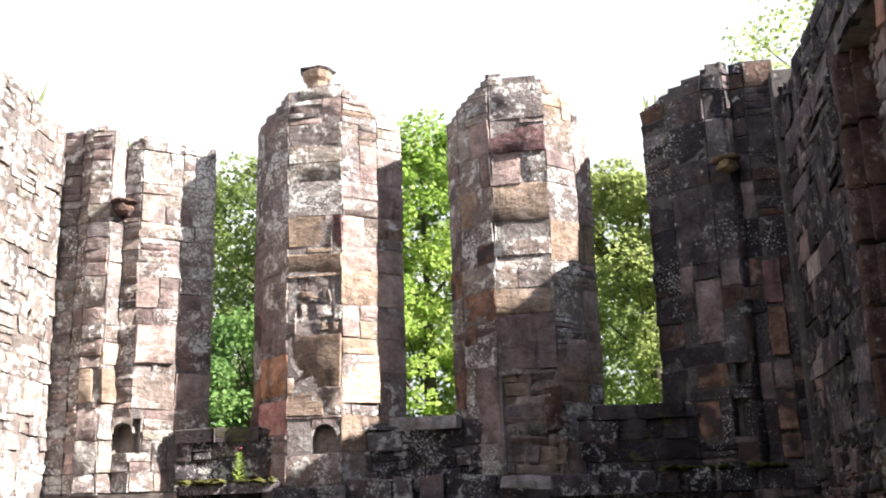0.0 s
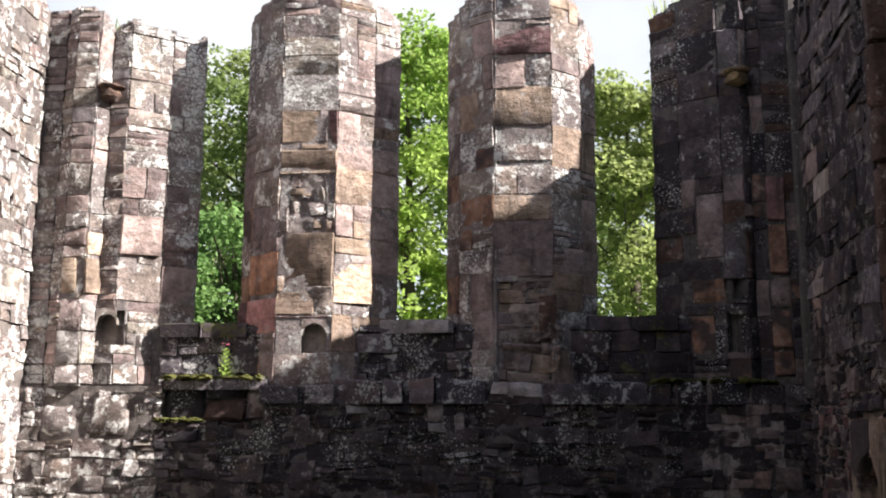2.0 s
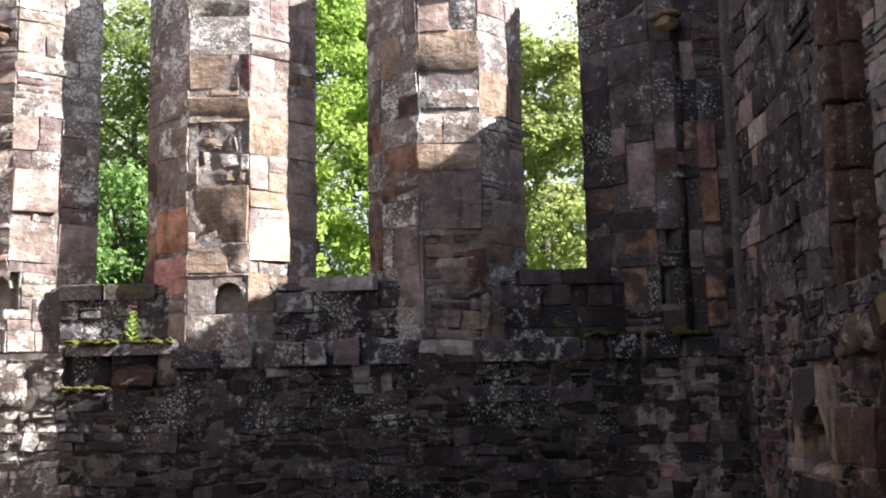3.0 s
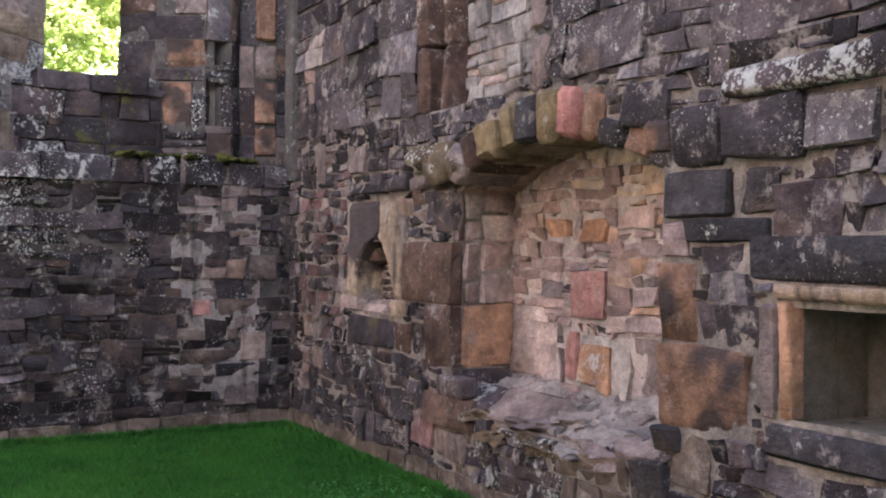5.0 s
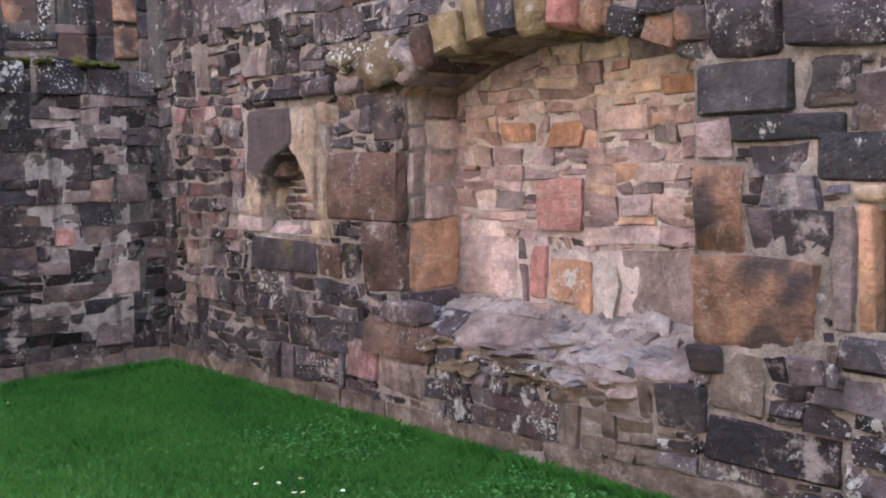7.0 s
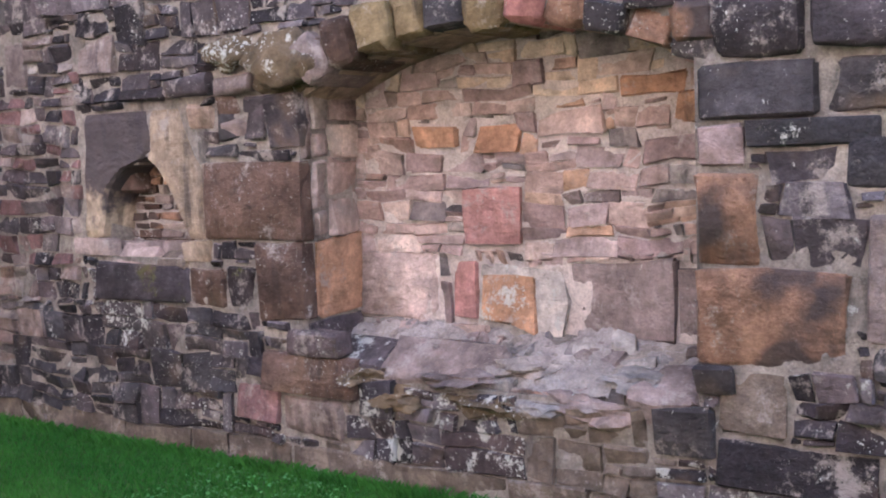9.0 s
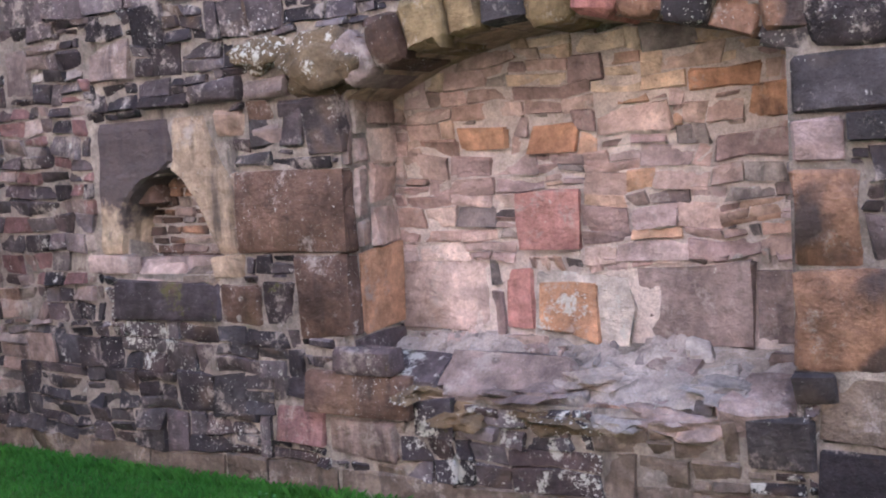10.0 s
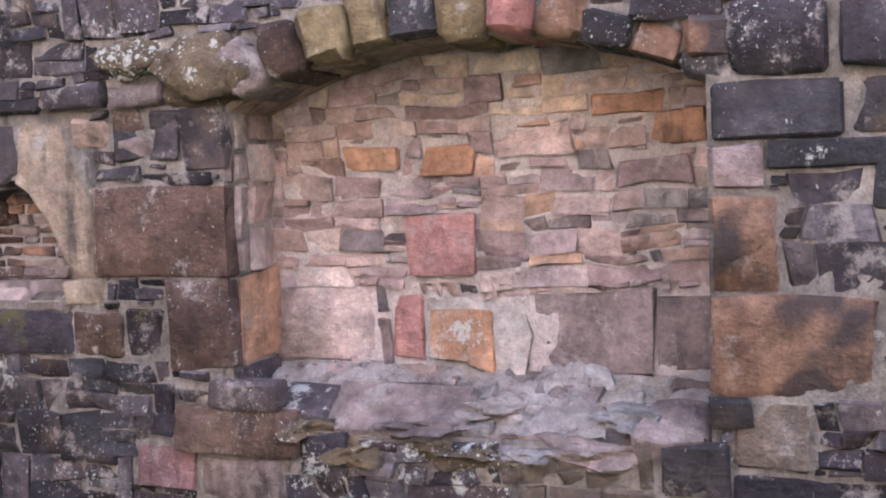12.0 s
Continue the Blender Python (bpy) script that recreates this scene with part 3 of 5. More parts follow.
put(east, EAST, [
    (4.612, 5.14, 0.70, 1.045, 0.012, "stained"), (4.612, 4.83, 1.055, 1.40, 0.012, "stained"),
    (4.612, 5.05, 1.59, 1.785, 0.02, "black"), (4.612, 4.79, 1.42, 1.575, 0.01, "warm"), (4.60, 4.74, 0.58, 0.69, 0.03, "black"),
    (4.42, 4.66, 0.33, 0.52, 0.02, "black"), (4.67, 5.25, 0.24, 0.42, 0.01, "dark"), (4.68, 4.92, 0.44, 0.68, 0.0, "earthy"),
    (4.8, 5.25, 1.49, 1.58, 0.03, "black"), (5.06, 5.3, 1.6, 1.78, 0.01, "black"),
], wear=0.012, skew=0.04)
# dressed stones of the wall cupboard and the heavy courses above it
put(east, EAST, [
    (5.14, 6.0, 1.335, 1.50, 0.03, "black"), (6.01, 6.7, 1.335, 1.5, 0.03, "black"), (5.20, 5.285, 0.80, 1.245, 0.012, "plum"),
    (6.39, 6.5, 0.8, 1.25, 0.0, "plum"), (5.22, 5.95, 0.66, 0.785, 0.03, "black"), (5.96, 6.7, 0.66, 0.785, 0.02, "dark"),
    (5.05, 5.75, 2.06, 2.19, 0.07, "speckled"), (5.76, 6.6, 2.05, 2.19, 0.06, "dark"), (5.02, 5.42, 1.82, 2.04, 0.06, "dark"), (5.44, 5.75, 1.83, 2.03, 0.03, "dark"),
], wear=0.02, skew=0.05)
put(east, EAST, [(2.06, 2.12, 1.14, 1.5, 0.01, "tan"), (1.06, 1.36, 1.01, 1.115, 0.012, "rose"), (1.95, 2.2, 0.78, 0.975, 0.01, "brown"), (1.25, 1.94, 0.79, 0.985, 0.02, "mossy"),
                 (1.93, 2.12, 1.0, 1.11, 0.012, "tan"), (0.55, 0.75, 1.95, 2.2, 0.0, "plum"), (1.2, 1.5, 1.98, 2.16, 0.01, "plum")], wear=0.012, skew=0.06)
put(east, EAST, [(2.0, 2.17, 1.66, 1.78, 0.006, "warm"), (2.10, 2.33, 1.525, 1.585, 0.01, "black"), (2.09, 2.2, 1.595, 1.65, 0.008, "dark"), (2.215, 2.40, 1.60, 1.70, 0.004, "plum"),
                 (2.19, 2.35, 1.715, 1.81, 0.008, "brown"), (2.37, 2.54, 1.72, 1.80, 0.01, "dark")], wear=0.025, skew=0.12)
# hood of lumpy stones left of the arch
put(east, EAST, [(1.55, 1.86, 1.83, 1.90, 0.03, "murky"), (1.87, 2.19, 1.835, 1.93, 0.05, "dark"), (2.2, 2.47, 1.83, 1.915, 0.04, "plum"),
                 (4.68, 5.0, 1.81, 2.04, 0.03, "murky"), (4.36, 4.66, 2.02, 2.2, 0.03, "dark"), (4.52, 4.68, 1.87, 2.01, 0.035, "stained")], wear=0.028, skew=0.14)

taken += [(1.36, 1.96, 0.98, 1.12), (2.21, 2.50, 1.94, 2.08), (2.47, 2.87, 1.82, 2.08)]
# voussoirs
VOUSSOIRS = ["plum", "brown", "olive", "olive", "black", "olive", "red", "stained", "murky", "stained", "murky"]
a0, a1 = math.atan2(2.80 - ARCH_U, 1.80 - ARCH_W), math.atan2(4.66 - ARCH_U, 1.79 - ARCH_W)
arch = thing("blind_arch", (0, -ARCH_U, SILL))
tagged(arch, "segmental blind arch of worn red and dark voussoirs with pink rubble infill", "blind arch", kind="structure")
arch_stones = Masonry(arch, 300)
arch.matrix_world = Matrix.Translation((0, 0, 0))
for i, key in enumerate(VOUSSOIRS):
    p, q = a0 + (a1 - a0) * i / len(VOUSSOIRS), a0 + (a1 - a0) * (i + 1) / len(VOUSSOIRS)
    mid = (p + q) / 2
    cu, cw = ARCH_U + ARCH_R * math.sin(mid), ARCH_W + ARCH_R * math.cos(mid)
    half = (ARCH_R + 0.09) * (q - p) / 2 - 0.002
    f = Face(EAST.at(cu, cw), EAST.u * math.cos(mid) - Vector((0, 0, 1)) * math.sin(mid), EAST.n, EAST.u * math.sin(mid) + Vector((0, 0, 1)) * math.cos(mid))
    tall = 0.22 if i < 3 else 0.26 if i < 8 else 0.13
    arch_stones.stone(f, -half, half, -0.005, tall, (0.07 if i < 3 else 0.04 if i < 9 else 0.0) + rng.uniform(-0.015, 0.015), key, depth=0.34, wear=0.03, skew=0.06, name="voussoir")


for cu, cw, size, seed in ((2.66, 1.95, (0.10, 0.23, 0.14), 1.7), (2.35, 2.01, (0.08, 0.18, 0.075), 5.2)):
    part("hood_stone", blob((0.0, -cu, cw), size, seed, 4, 0.5), BOULDER, arch, "rounded lichen-spotted hood stone")


def east_taken(u, w):
    if east_void(u, w):
        return True
    if 2.72 < u < 4.72 and w > 1.5 and (u - ARCH_U) ** 2 + (w - ARCH_W) ** 2 < (ARCH_R + (0.22 if u < 3.2 else 0.26 if u < 4.2 else 0.13)) ** 2:
        return True
    if 1.14 < u < 2.08 and 1.11 < w < 1.80:
        return True
    if 5.27 < u < 6.6 and 0.79 < w < 1.335:
        return True
    return any(a < u < b and c < w < d for a, b, c, d in taken)


east_filled = Filled()


def east_sink(u0, u1, w0, w1):
    u, w = (u0 + u1) / 2, (w0 + w1) / 2
    n = noise.noise(Vector((u * 1.1, w * 1.3, 4.2)))
    if 0.25 < u < 1.2 and 0.9 < w < 2.2 and n > -0.35:
        mat = rng.choice(["pink", "plum", "dark", "dark", "maroon"] if u > 0.5 else ["murky", "plum", "maroon", "dark", "black"])
    elif w < 0.16:
        mat = "earthy"
    elif n > 0.3 and (0.3 < u < 1.0 or (2.8 < u < 4.6 and w < 0.6)):
        mat = "pink" if u < 1.0 else "earthy"
    elif 2.4 < u < 5.4 and w < 0.6 and n > -0.15:
        mat = "speckled"
    elif n < -0.35 and w < 1.4:
        mat = "speckled"
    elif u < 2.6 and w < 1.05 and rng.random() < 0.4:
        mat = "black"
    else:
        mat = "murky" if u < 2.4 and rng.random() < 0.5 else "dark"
    east_filled.mark(u0, u1, w0, w1)
    own = 0.2 < u < 5.4 and 0.12 < w < 2.1
    east.stone(EAST, u0, u1, w0, w1, rng.uniform(-0.004, 0.016), mat, own, warp=0.045, skew=0.11, rough=1.4, wear=0.007)


lay(EAST, 0.0, 6.9, 0.0, 0.15, east_taken, east_sink, (0.14, 0.15), (0.3, 0.7), 0.0)
def fine_zone(u, w):
    return east_taken(u, w) or not (0.22 < u < 1.16 and 0.75 < w < 2.2)


def coarse_zone(u, w):
    return east_taken(u, w) or (0.2 < u < 1.18 and 0.73 < w < 2.22)


lay(EAST, 0.22, 1.16, 0.75, 2.2, fine_zone, east_sink, (0.06, 0.12), (0.07, 0.24), 0.5, 0.05, 0.012)
lay(EAST, 0.0, 6.9, 0.15, 2.3, coarse_zone, east_sink, (0.12, 0.22), (0.10, 0.36), 0.75, 0.045, 0.006)
lay(EAST, 0.2, 6.9, 0.15, 2.3, lambda u, w: east_taken(u, w) or east_filled.has(u, w), east_sink, (0.03, 0.06), (0.05, 0.16), 0.0, 0.05, 0.003)
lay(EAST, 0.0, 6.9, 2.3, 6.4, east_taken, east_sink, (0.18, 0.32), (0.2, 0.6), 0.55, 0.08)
east.finish()


def near_opening(u, w):
    return east_void(u, w) or (2.66 < u < 4.72 and w > 0.44 and (u - ARCH_U) ** 2 + (w - ARCH_W) ** 2 < (ARCH_R + 0.12) ** 2)


pointing(EAST, 0.0, 6.9, 0.0, 2.3, near_opening, -0.007, 0.012, MORTAR_MID, wall_east, 0.02, 1.0)
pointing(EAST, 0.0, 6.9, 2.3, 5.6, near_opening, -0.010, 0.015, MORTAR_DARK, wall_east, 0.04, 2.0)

# back of the arch recess
BACK = Face((RECESS, 0, 0), (0, -1, 0), (-1, 0, 0))
core("recess_back", BACK, 2.3, 4.95, 0.3, 2.3, lambda u, w: False, 0.009, 0.2, MORTAR, arch)
back_taken = []
for row in [(2.69, 3.15, 0.715, 1.035, 0.004, "rose"), (3.245, 3.385, 0.735, 1.0, 0.004, "red"), (3.42, 3.70, 0.745, 0.945, 0.030, "patched"), (3.395, 3.85, 0.705, 0.985, 0.008, "limewash"),
            (3.86, 4.36, 0.695, 1.02, 0.006, "plum"), (4.365, 4.585, 0.69, 1.0, 0.004, "plum"), (3.325, 3.635, 1.09, 1.345, 0.02, "red"),
            (3.06, 3.28, 1.545, 1.63, 0.006, "orange"), (3.405, 3.61, 1.53, 1.62, 0.008, "orange"), (3.73, 4.02, 1.57, 1.68, 0.006, "warm"),
            (4.11, 4.39, 1.715, 1.795, 0.004, "orange"), (4.36, 4.56, 1.60, 1.72, 0.004, "orange"), (4.2, 4.5, 1.45, 1.55, 0.004, "warm")]:
    lumpy = row[5] in ("limewash", "patched", "orange", "warm")
    arch_stones.stone(BACK, *row[:4], row[4] + 0.006, row[5], wear=0.008, skew=0.22 if lumpy else 0.05, warp=0.05 if lumpy else 0.015, rough=1.6)
    back_taken.append((row[0] - 0.01, row[1] + 0.01, row[2] - 0.01, row[3] + 0.01))


back_filled = Filled()


def back_sink(u0, u1, w0, w1):
    back_filled.mark(u0, u1, w0, w1)
    # ochre near the top: a real tint, brightened to offset the arch's shade
    mat = "grey" if w1 < 0.74 else "ochre" if w0 > 1.68 and rng.random() < 0.45 else ("pink" if rng.random() < (0.3 if w1 < 1.5 else 0.1) else "warm")
    arch_stones.stone(BACK, u0, u1, w0, w1, rng.uniform(-0.002, 0.008), mat, wear=0.006, warp=0.05, skew=0.12, rough=1.3)


def back_blocked(u, w):
    return any(a < u < b and c < w < d for a, b, c, d in back_taken) or (3.385 < u < 3.86 and 0.70 < w < 0.98)


lay(BACK, 2.6, 4.68, 0.5, 0.71, back_blocked, back_sink, (0.1, 0.14), (0.1, 0.3), 0.5, 0.05, 0.02)
lay(BACK, 2.6, 4.68, 0.71, 1.08, back_blocked, back_sink, (0.3, 0.4), (0.06, 0.12), 0.5, 0.08, 0.02)
lay(BACK, 2.6, 4.68, 1.05, 2.1, back_blocked, back_sink, (0.045, 0.10), (0.08, 0.36), 0.65, 0.03, 0.002)
lay(BACK, 2.6, 4.68, 0.72, 2.1, lambda u, w: back_blocked(u, w) or back_filled.has(u, w), back_sink, (0.022, 0.04), (0.04, 0.14), 0.0, 0.05, 0.003)
pointing(BACK, 2.6, 4.7, 0.6, 2.15, lambda u, w: False, -0.005, 0.009, MORTAR, arch, 0.014, 3.0)
# reveals of the recess
REV_L = Face((0, -ARCH_L, 0), (1, 0, 0), (0, -1, 0))
REV_R = Face((0, -ARCH_RR, 0), (1, 0, 0), (0, 1, 0))
core("reveal", REV_L, 0.05, 0.45, 0.45, 1.85, lambda u, w: False, 0.02, 0.3, MORTAR, arch)
core("reveal", REV_R, 0.05, 0.45, 0.45, 1.85, lambda u, w: False, 0.02, 0.3, MORTAR, arch)
# upper reveal stones are pink, lightened to make up for the shadow on them
for u0, u1, w0, w1, key in ((0.10, 0.42, 0.74, 1.115, "orange"), (0.02, 0.09, 1.13, 1.48, "brown"), (0.1, 0.2, 1.13, 1.26, "rose"), (0.1, 0.2, 1.27, 1.48, "rose"), (0.21, 0.44, 1.13, 1.3, "rose"), (0.21, 0.44, 1.31, 1.48, "warm"),
                            (0.02, 0.09, 1.5, 1.82, "plum"), (0.1, 0.22, 1.5, 1.62, "rose"), (0.1, 0.22, 1.63, 1.82, "pink"), (0.23, 0.44, 1.5, 1.66, "warm"), (0.23, 0.44, 1.67, 1.82, "rose"), (0.02, 0.44, 0.5, 0.73, "dark")):
    arch_stones.stone(REV_L, u0, u1, w0, w1, 0.004, key, wear=0.014, skew=0.12, warp=0.03, rough=1.6)
for u0, u1, w0, w1, key in ((0.02, 0.44, 0.7, 1.045, "stained"), (0.02, 0.44, 1.055, 1.4, "stained"), (0.02, 0.44, 1.42, 1.58, "rose"), (0.02, 0.44, 1.59, 1.78, "black"),
                            (0.02, 0.44, 0.5, 0.69, "dark")):
    arch_stones.stone(REV_R, u0, u1, w0, w1, 0.004, key, wear=0.012, skew=0.06)
# soffit of the arch
verts, faces = [], []
for i in range(25):
    a = a0 - 0.06 + (a1 - a0 + 0.12) * i / 24
    for d, r in ((-0.05, 0.012), (-0.46, 0.012), (-0.46, 0.3), (-0.05, 0.3)):
        verts.append(EAST.at(ARCH_U + (ARCH_R + r) * math.sin(a), ARCH_W + (ARCH_R + r) * math.cos(a), d))
for i in range(24):
    for k in range(4):
        faces.append((i * 4 + k, i * 4 + (k + 1) % 4, i * 4 + 4 + (k + 1) % 4, i * 4 + 4 + k))
mesh_object("soffit", verts, faces, MATS["tan"][0], arch)
# broken sloping sill of the recess
slope = Vector((-0.455, 0, -0.20))
SLOPE = Face((RECESS, 0, 0.70), (0, -1, 0), Vector((-0.20, 0, 0.455)), slope)
core("sill_bed", SLOPE, 2.65, 4.65, 0.0, 0.5, lambda u, w: False, 0.022, 0.35, MORTAR_MID, arch)
for u0, u1, w0, w1, d, key in ((2.76, 3.12, 0.27, 0.46, 0.05, "speckled"), (3.14, 3.66, 0.25, 0.45, 0.045, "plum"), (4.36, 4.6, 0.2, 0.46, 0.03, "plum")):
    arch_stones.stone(SLOPE, u0, u1, w0, w1, d, key, wear=0.025, skew=0.3, rough=2.5, depth=0.12)
lay(SLOPE, 2.72, 4.62, 0.0, 0.48, lambda u, w: (2.76 < u < 3.66 and w > 0.25) or (u > 4.36 and w > 0.2),
    lambda a, b, c, d: arch_stones.stone(SLOPE, a, b, c, d, rng.uniform(-0.05, 0.012), rng.choice(["grey", "grey", "plum", "pink", "rose"]), wear=0.016, skew=0.3, rough=2.6, depth=0.09, warp=0.07),
    (0.06, 0.13), (0.06, 0.26), 0.4, 0.045, 0.006)
pointing(SLOPE, 2.7, 4.64, -0.02, 0.46, lambda u, w: False, -0.008, 0.042, SILL_MORTAR, arch, 0.016, 8.0)
# broken lumps along the lip of the sill
for cu, cw, cd, size, mat in ((2.98, 0.50, 0.03, (0.10, 0.17, 0.065), BOULDER), (3.22, 0.42, 0.0, (0.09, 0.14, 0.06), BOULDER), (3.50, 0.52, 0.07, (0.13, 0.24, 0.04), MATS["plum"][0]),
                              (3.62, 0.43, 0.01, (0.09, 0.20, 0.05), BOULDER), (3.92, 0.45, 0.04, (0.10, 0.14, 0.04), MATS["grey"][0]), (4.10, 0.47, 0.03, (0.10, 0.17, 0.05), MATS["plum"][0]),
                              (4.24, 0.44, 0.02, (0.07, 0.12, 0.05), MATS["rose"][0]), (4.30, 0.57, 0.12, (0.12, 0.15, 0.045), MATS["grey"][0]), (3.78, 0.58, 0.15, (0.12, 0.13, 0.04), MATS["pink"][0])):
    part("broken_stone", blob((cd + 0.03, -cu, cw), size, cu * 7.3, 3, 0.75), mat, arch, smooth=False)
arch_stones.finish()

# pointed niche: two stones leaning to one point over a pocket
niche = thing("pointed_niche", (0, -NICHE_U, NICHE_W))
niche.matrix_world = Matrix.Translation((0, 0, 0))
tagged(niche, "small pointed wall niche with a dark and a tan jamb stone", "niche", kind="structure")


def jamb(inner_edge, outer_edge, side, material):
    """One of the two stones that lean together: rounded arrises and a reveal into the pocket."""
    rows = 16
    verts, faces = [], []
    for k in range(rows + 1):
        w = NICHE_W + k / rows * 0.655
        inner = along(inner_edge, w) + 0.006 * noise.noise(Vector((w * 11, side, 2)))
        edge = along(outer_edge, w) + 0.010 * noise.noise(Vector((w * 9, side, 5)))
        lean = 0.016 + 0.010 * noise.noise(Vector((w * 6, side, 9)))
        if k in (0, rows):
            lean -= 0.014
        for u, d in ((edge, -0.06), (edge, lean - 0.016), (edge - side * 0.014, lean), ((inner + edge) / 2, lean + 0.006), (inner + side * 0.02, lean), (inner, lean - 0.02), (inner - side * 0.012, -0.21)):
            verts.append(EAST.at(u, w, d))
    for k in range(rows):
        for i in range(7):
            faces.append((k * 7 + i, k * 7 + (i + 1) % 7, k * 7 + 7 + (i + 1) % 7, k * 7 + 7 + i))
    faces += [tuple(range(7)), tuple(range(rows * 7, rows * 7 + 7))]
    return mesh_object("jamb_stone", verts, faces, material, niche)


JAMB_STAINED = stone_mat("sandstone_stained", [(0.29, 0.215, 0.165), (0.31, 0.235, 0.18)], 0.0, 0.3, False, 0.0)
# black crust by height over one jamb stone's upper half, ragged lower edge
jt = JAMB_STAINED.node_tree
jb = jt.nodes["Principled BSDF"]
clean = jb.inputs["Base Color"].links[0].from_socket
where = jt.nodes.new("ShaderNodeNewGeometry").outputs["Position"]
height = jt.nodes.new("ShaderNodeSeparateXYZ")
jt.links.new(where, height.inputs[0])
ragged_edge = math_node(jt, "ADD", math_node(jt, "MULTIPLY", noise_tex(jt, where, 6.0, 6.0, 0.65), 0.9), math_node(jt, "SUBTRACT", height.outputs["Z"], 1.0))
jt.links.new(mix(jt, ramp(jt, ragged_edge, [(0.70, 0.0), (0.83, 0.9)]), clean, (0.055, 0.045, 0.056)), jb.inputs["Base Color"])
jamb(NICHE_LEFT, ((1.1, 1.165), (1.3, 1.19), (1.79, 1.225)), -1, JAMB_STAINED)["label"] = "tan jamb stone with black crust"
jamb(NICHE_RIGHT, ((1.1, 2.085), (1.441, 2.085), (1.572, 2.0), (1.76, 1.935)), 1, MATS["tan"][0])["label"] = "clean tan jamb stone"
NB = Face((0.19, 0, 0), (0, -1, 0), (-1, 0, 0))
core("niche_back", NB, 1.3, 2.0, 0.95, 1.75, lambda u, w: False, 0.015, 0.1, SILL_MORTAR, niche)
niche_stones = Masonry(niche, 300)
lay(NB, 1.3, 2.0, 1.0, 1.65, lambda u, w: False, lambda a, b, c, d: niche_stones.stone(NB, a, b, c, d, rng.uniform(-0.004, 0.006), rng.choice(["stained", "plum", "brown", "pink"]), wear=0.008, skew=0.25), (0.035, 0.06), (0.07, 0.2), 0.5, 0.04)
NS = Face((0, 0, 1.06), (0, -1, 0), (0, 0, 1), (1, 0, 0))
niche_stones.stone(NS, 1.26, 1.97, 0.1, 0.24, 0.03, "plum", wear=0.02, depth=0.08)
# sloping lime-washed bed under the pocket, and a small rebate stone inside the dark jamb
NL = Face((0, 0, 0.985), (0, -1, 0), Vector((-0.55, 0, 0.8)), Vector((0.8, 0, 0.55)))
niche_stones.stone(NL, 1.37, 1.66, 0.0, 0.16, 0.012, "rose", wear=0.03, depth=0.1, skew=0.1, rough=2, warp=0.03)
niche_stones.stone(NL, 1.665, 1.955, 0.0, 0.16, 0.004, "earthy", wear=0.03, depth=0.1, skew=0.1, rough=2, warp=0.03)
niche_stones.stone(Face((0.07, 0, 0), (0, -1, 0), (-1, 0, 0)), 1.31, 1.50, 1.34, 1.47, 0.0, "brown", wear=0.03, depth=0.12, skew=0.1)
niche_stones.finish()
for s in (1.27, 2.02):
    core("niche_side", Face((0, -s, 0), (1, 0, 0), (0, 1, 0)), 0.05, 0.35, 0.95, 1.75, lambda u, w: False, -0.05, 0.05, MORTAR_MID, niche)

# wall cupboard
cup = thing("wall_cupboard", (0, -5.84, 0.81))
cup.matrix_world = Matrix.Translation((0, 0, 0))
tagged(cup, "square wall cupboard recess with moulded orange stone surround", "aumbry", kind="structure")
cup_stones = Masonry(cup)
cup_stones.stone(EAST, 5.28, 5.95, 1.265, 1.325, 0.035, "tan", wear=0.012, depth=0.06, skew=0.02)
cup_stones.stone(EAST, 5.955, 6.6, 1.265, 1.325, 0.035, "tan", wear=0.012, depth=0.06, skew=0.02)
cup_stones.stone(EAST, 5.29, 5.362, 0.81, 1.262, 0.012, "orange", wear=0.012, depth=0.06, skew=0.02)
cup_stones.stone(EAST, 6.29, 6.385, 0.81, 1.262, 0.012, "orange", wear=0.012, depth=0.06, skew=0.02)
cup_stones.finish()
core("cupboard_back", Face((0.42, 0, 0), (0, -1, 0), (-1, 0, 0)), 5.2, 6.45, 0.7, 1.4, lambda u, w: False, 0.0, 0.2, PLASTER, cup)
core("cupboard_floor", Face((0, 0, 0.806), (0, -1, 0), (0, 0, 1), (1, 0, 0)), 5.25, 6.45, 0.03, 0.45, lambda u, w: False, 0.0, 0.08, PLASTER, cup)
core("cupboard_head", Face((0, 0, 1.244), (0, -1, 0), (0, 0, -1), (1, 0, 0)), 5.25, 6.45, 0.05, 0.45, lambda u, w: False, 0.0, 0.08, PLASTER, cup)
core("cupboard_side", Face((0, -5.357, 0), (1, 0, 0), (0, -1, 0)), 0.02, 0.45, 0.7, 1.35, lambda u, w: False, 0.0, 0.1, PLASTER, cup)
core("cupboard_side", Face((0, -6.293, 0), (1, 0, 0), (0, 1, 0)), 0.02, 0.45, 0.7, 1.35, lambda u, w: False, 0.0, 0.1, PLASTER, cup)

# blocked window bay above the arch
bay = thing("blocked_window", (0, -2.96, 2.3))
bay.matrix_world = Matrix.Translation((0, 0, 0))
tagged(bay, "tall blocked window with grey rubble infill and worn red jamb shafts", "blocked window", kind="structure")
bay_stones = Masonry(bay, 300)
BAYF = Face((0.22, 0, 0), (0, -1, 0), (-1, 0, 0))
core("infill", BAYF, 2.2, 3.75, 2.2, 5.1, lambda u, w: False, 0.02, 0.4, MORTAR_MID, bay)
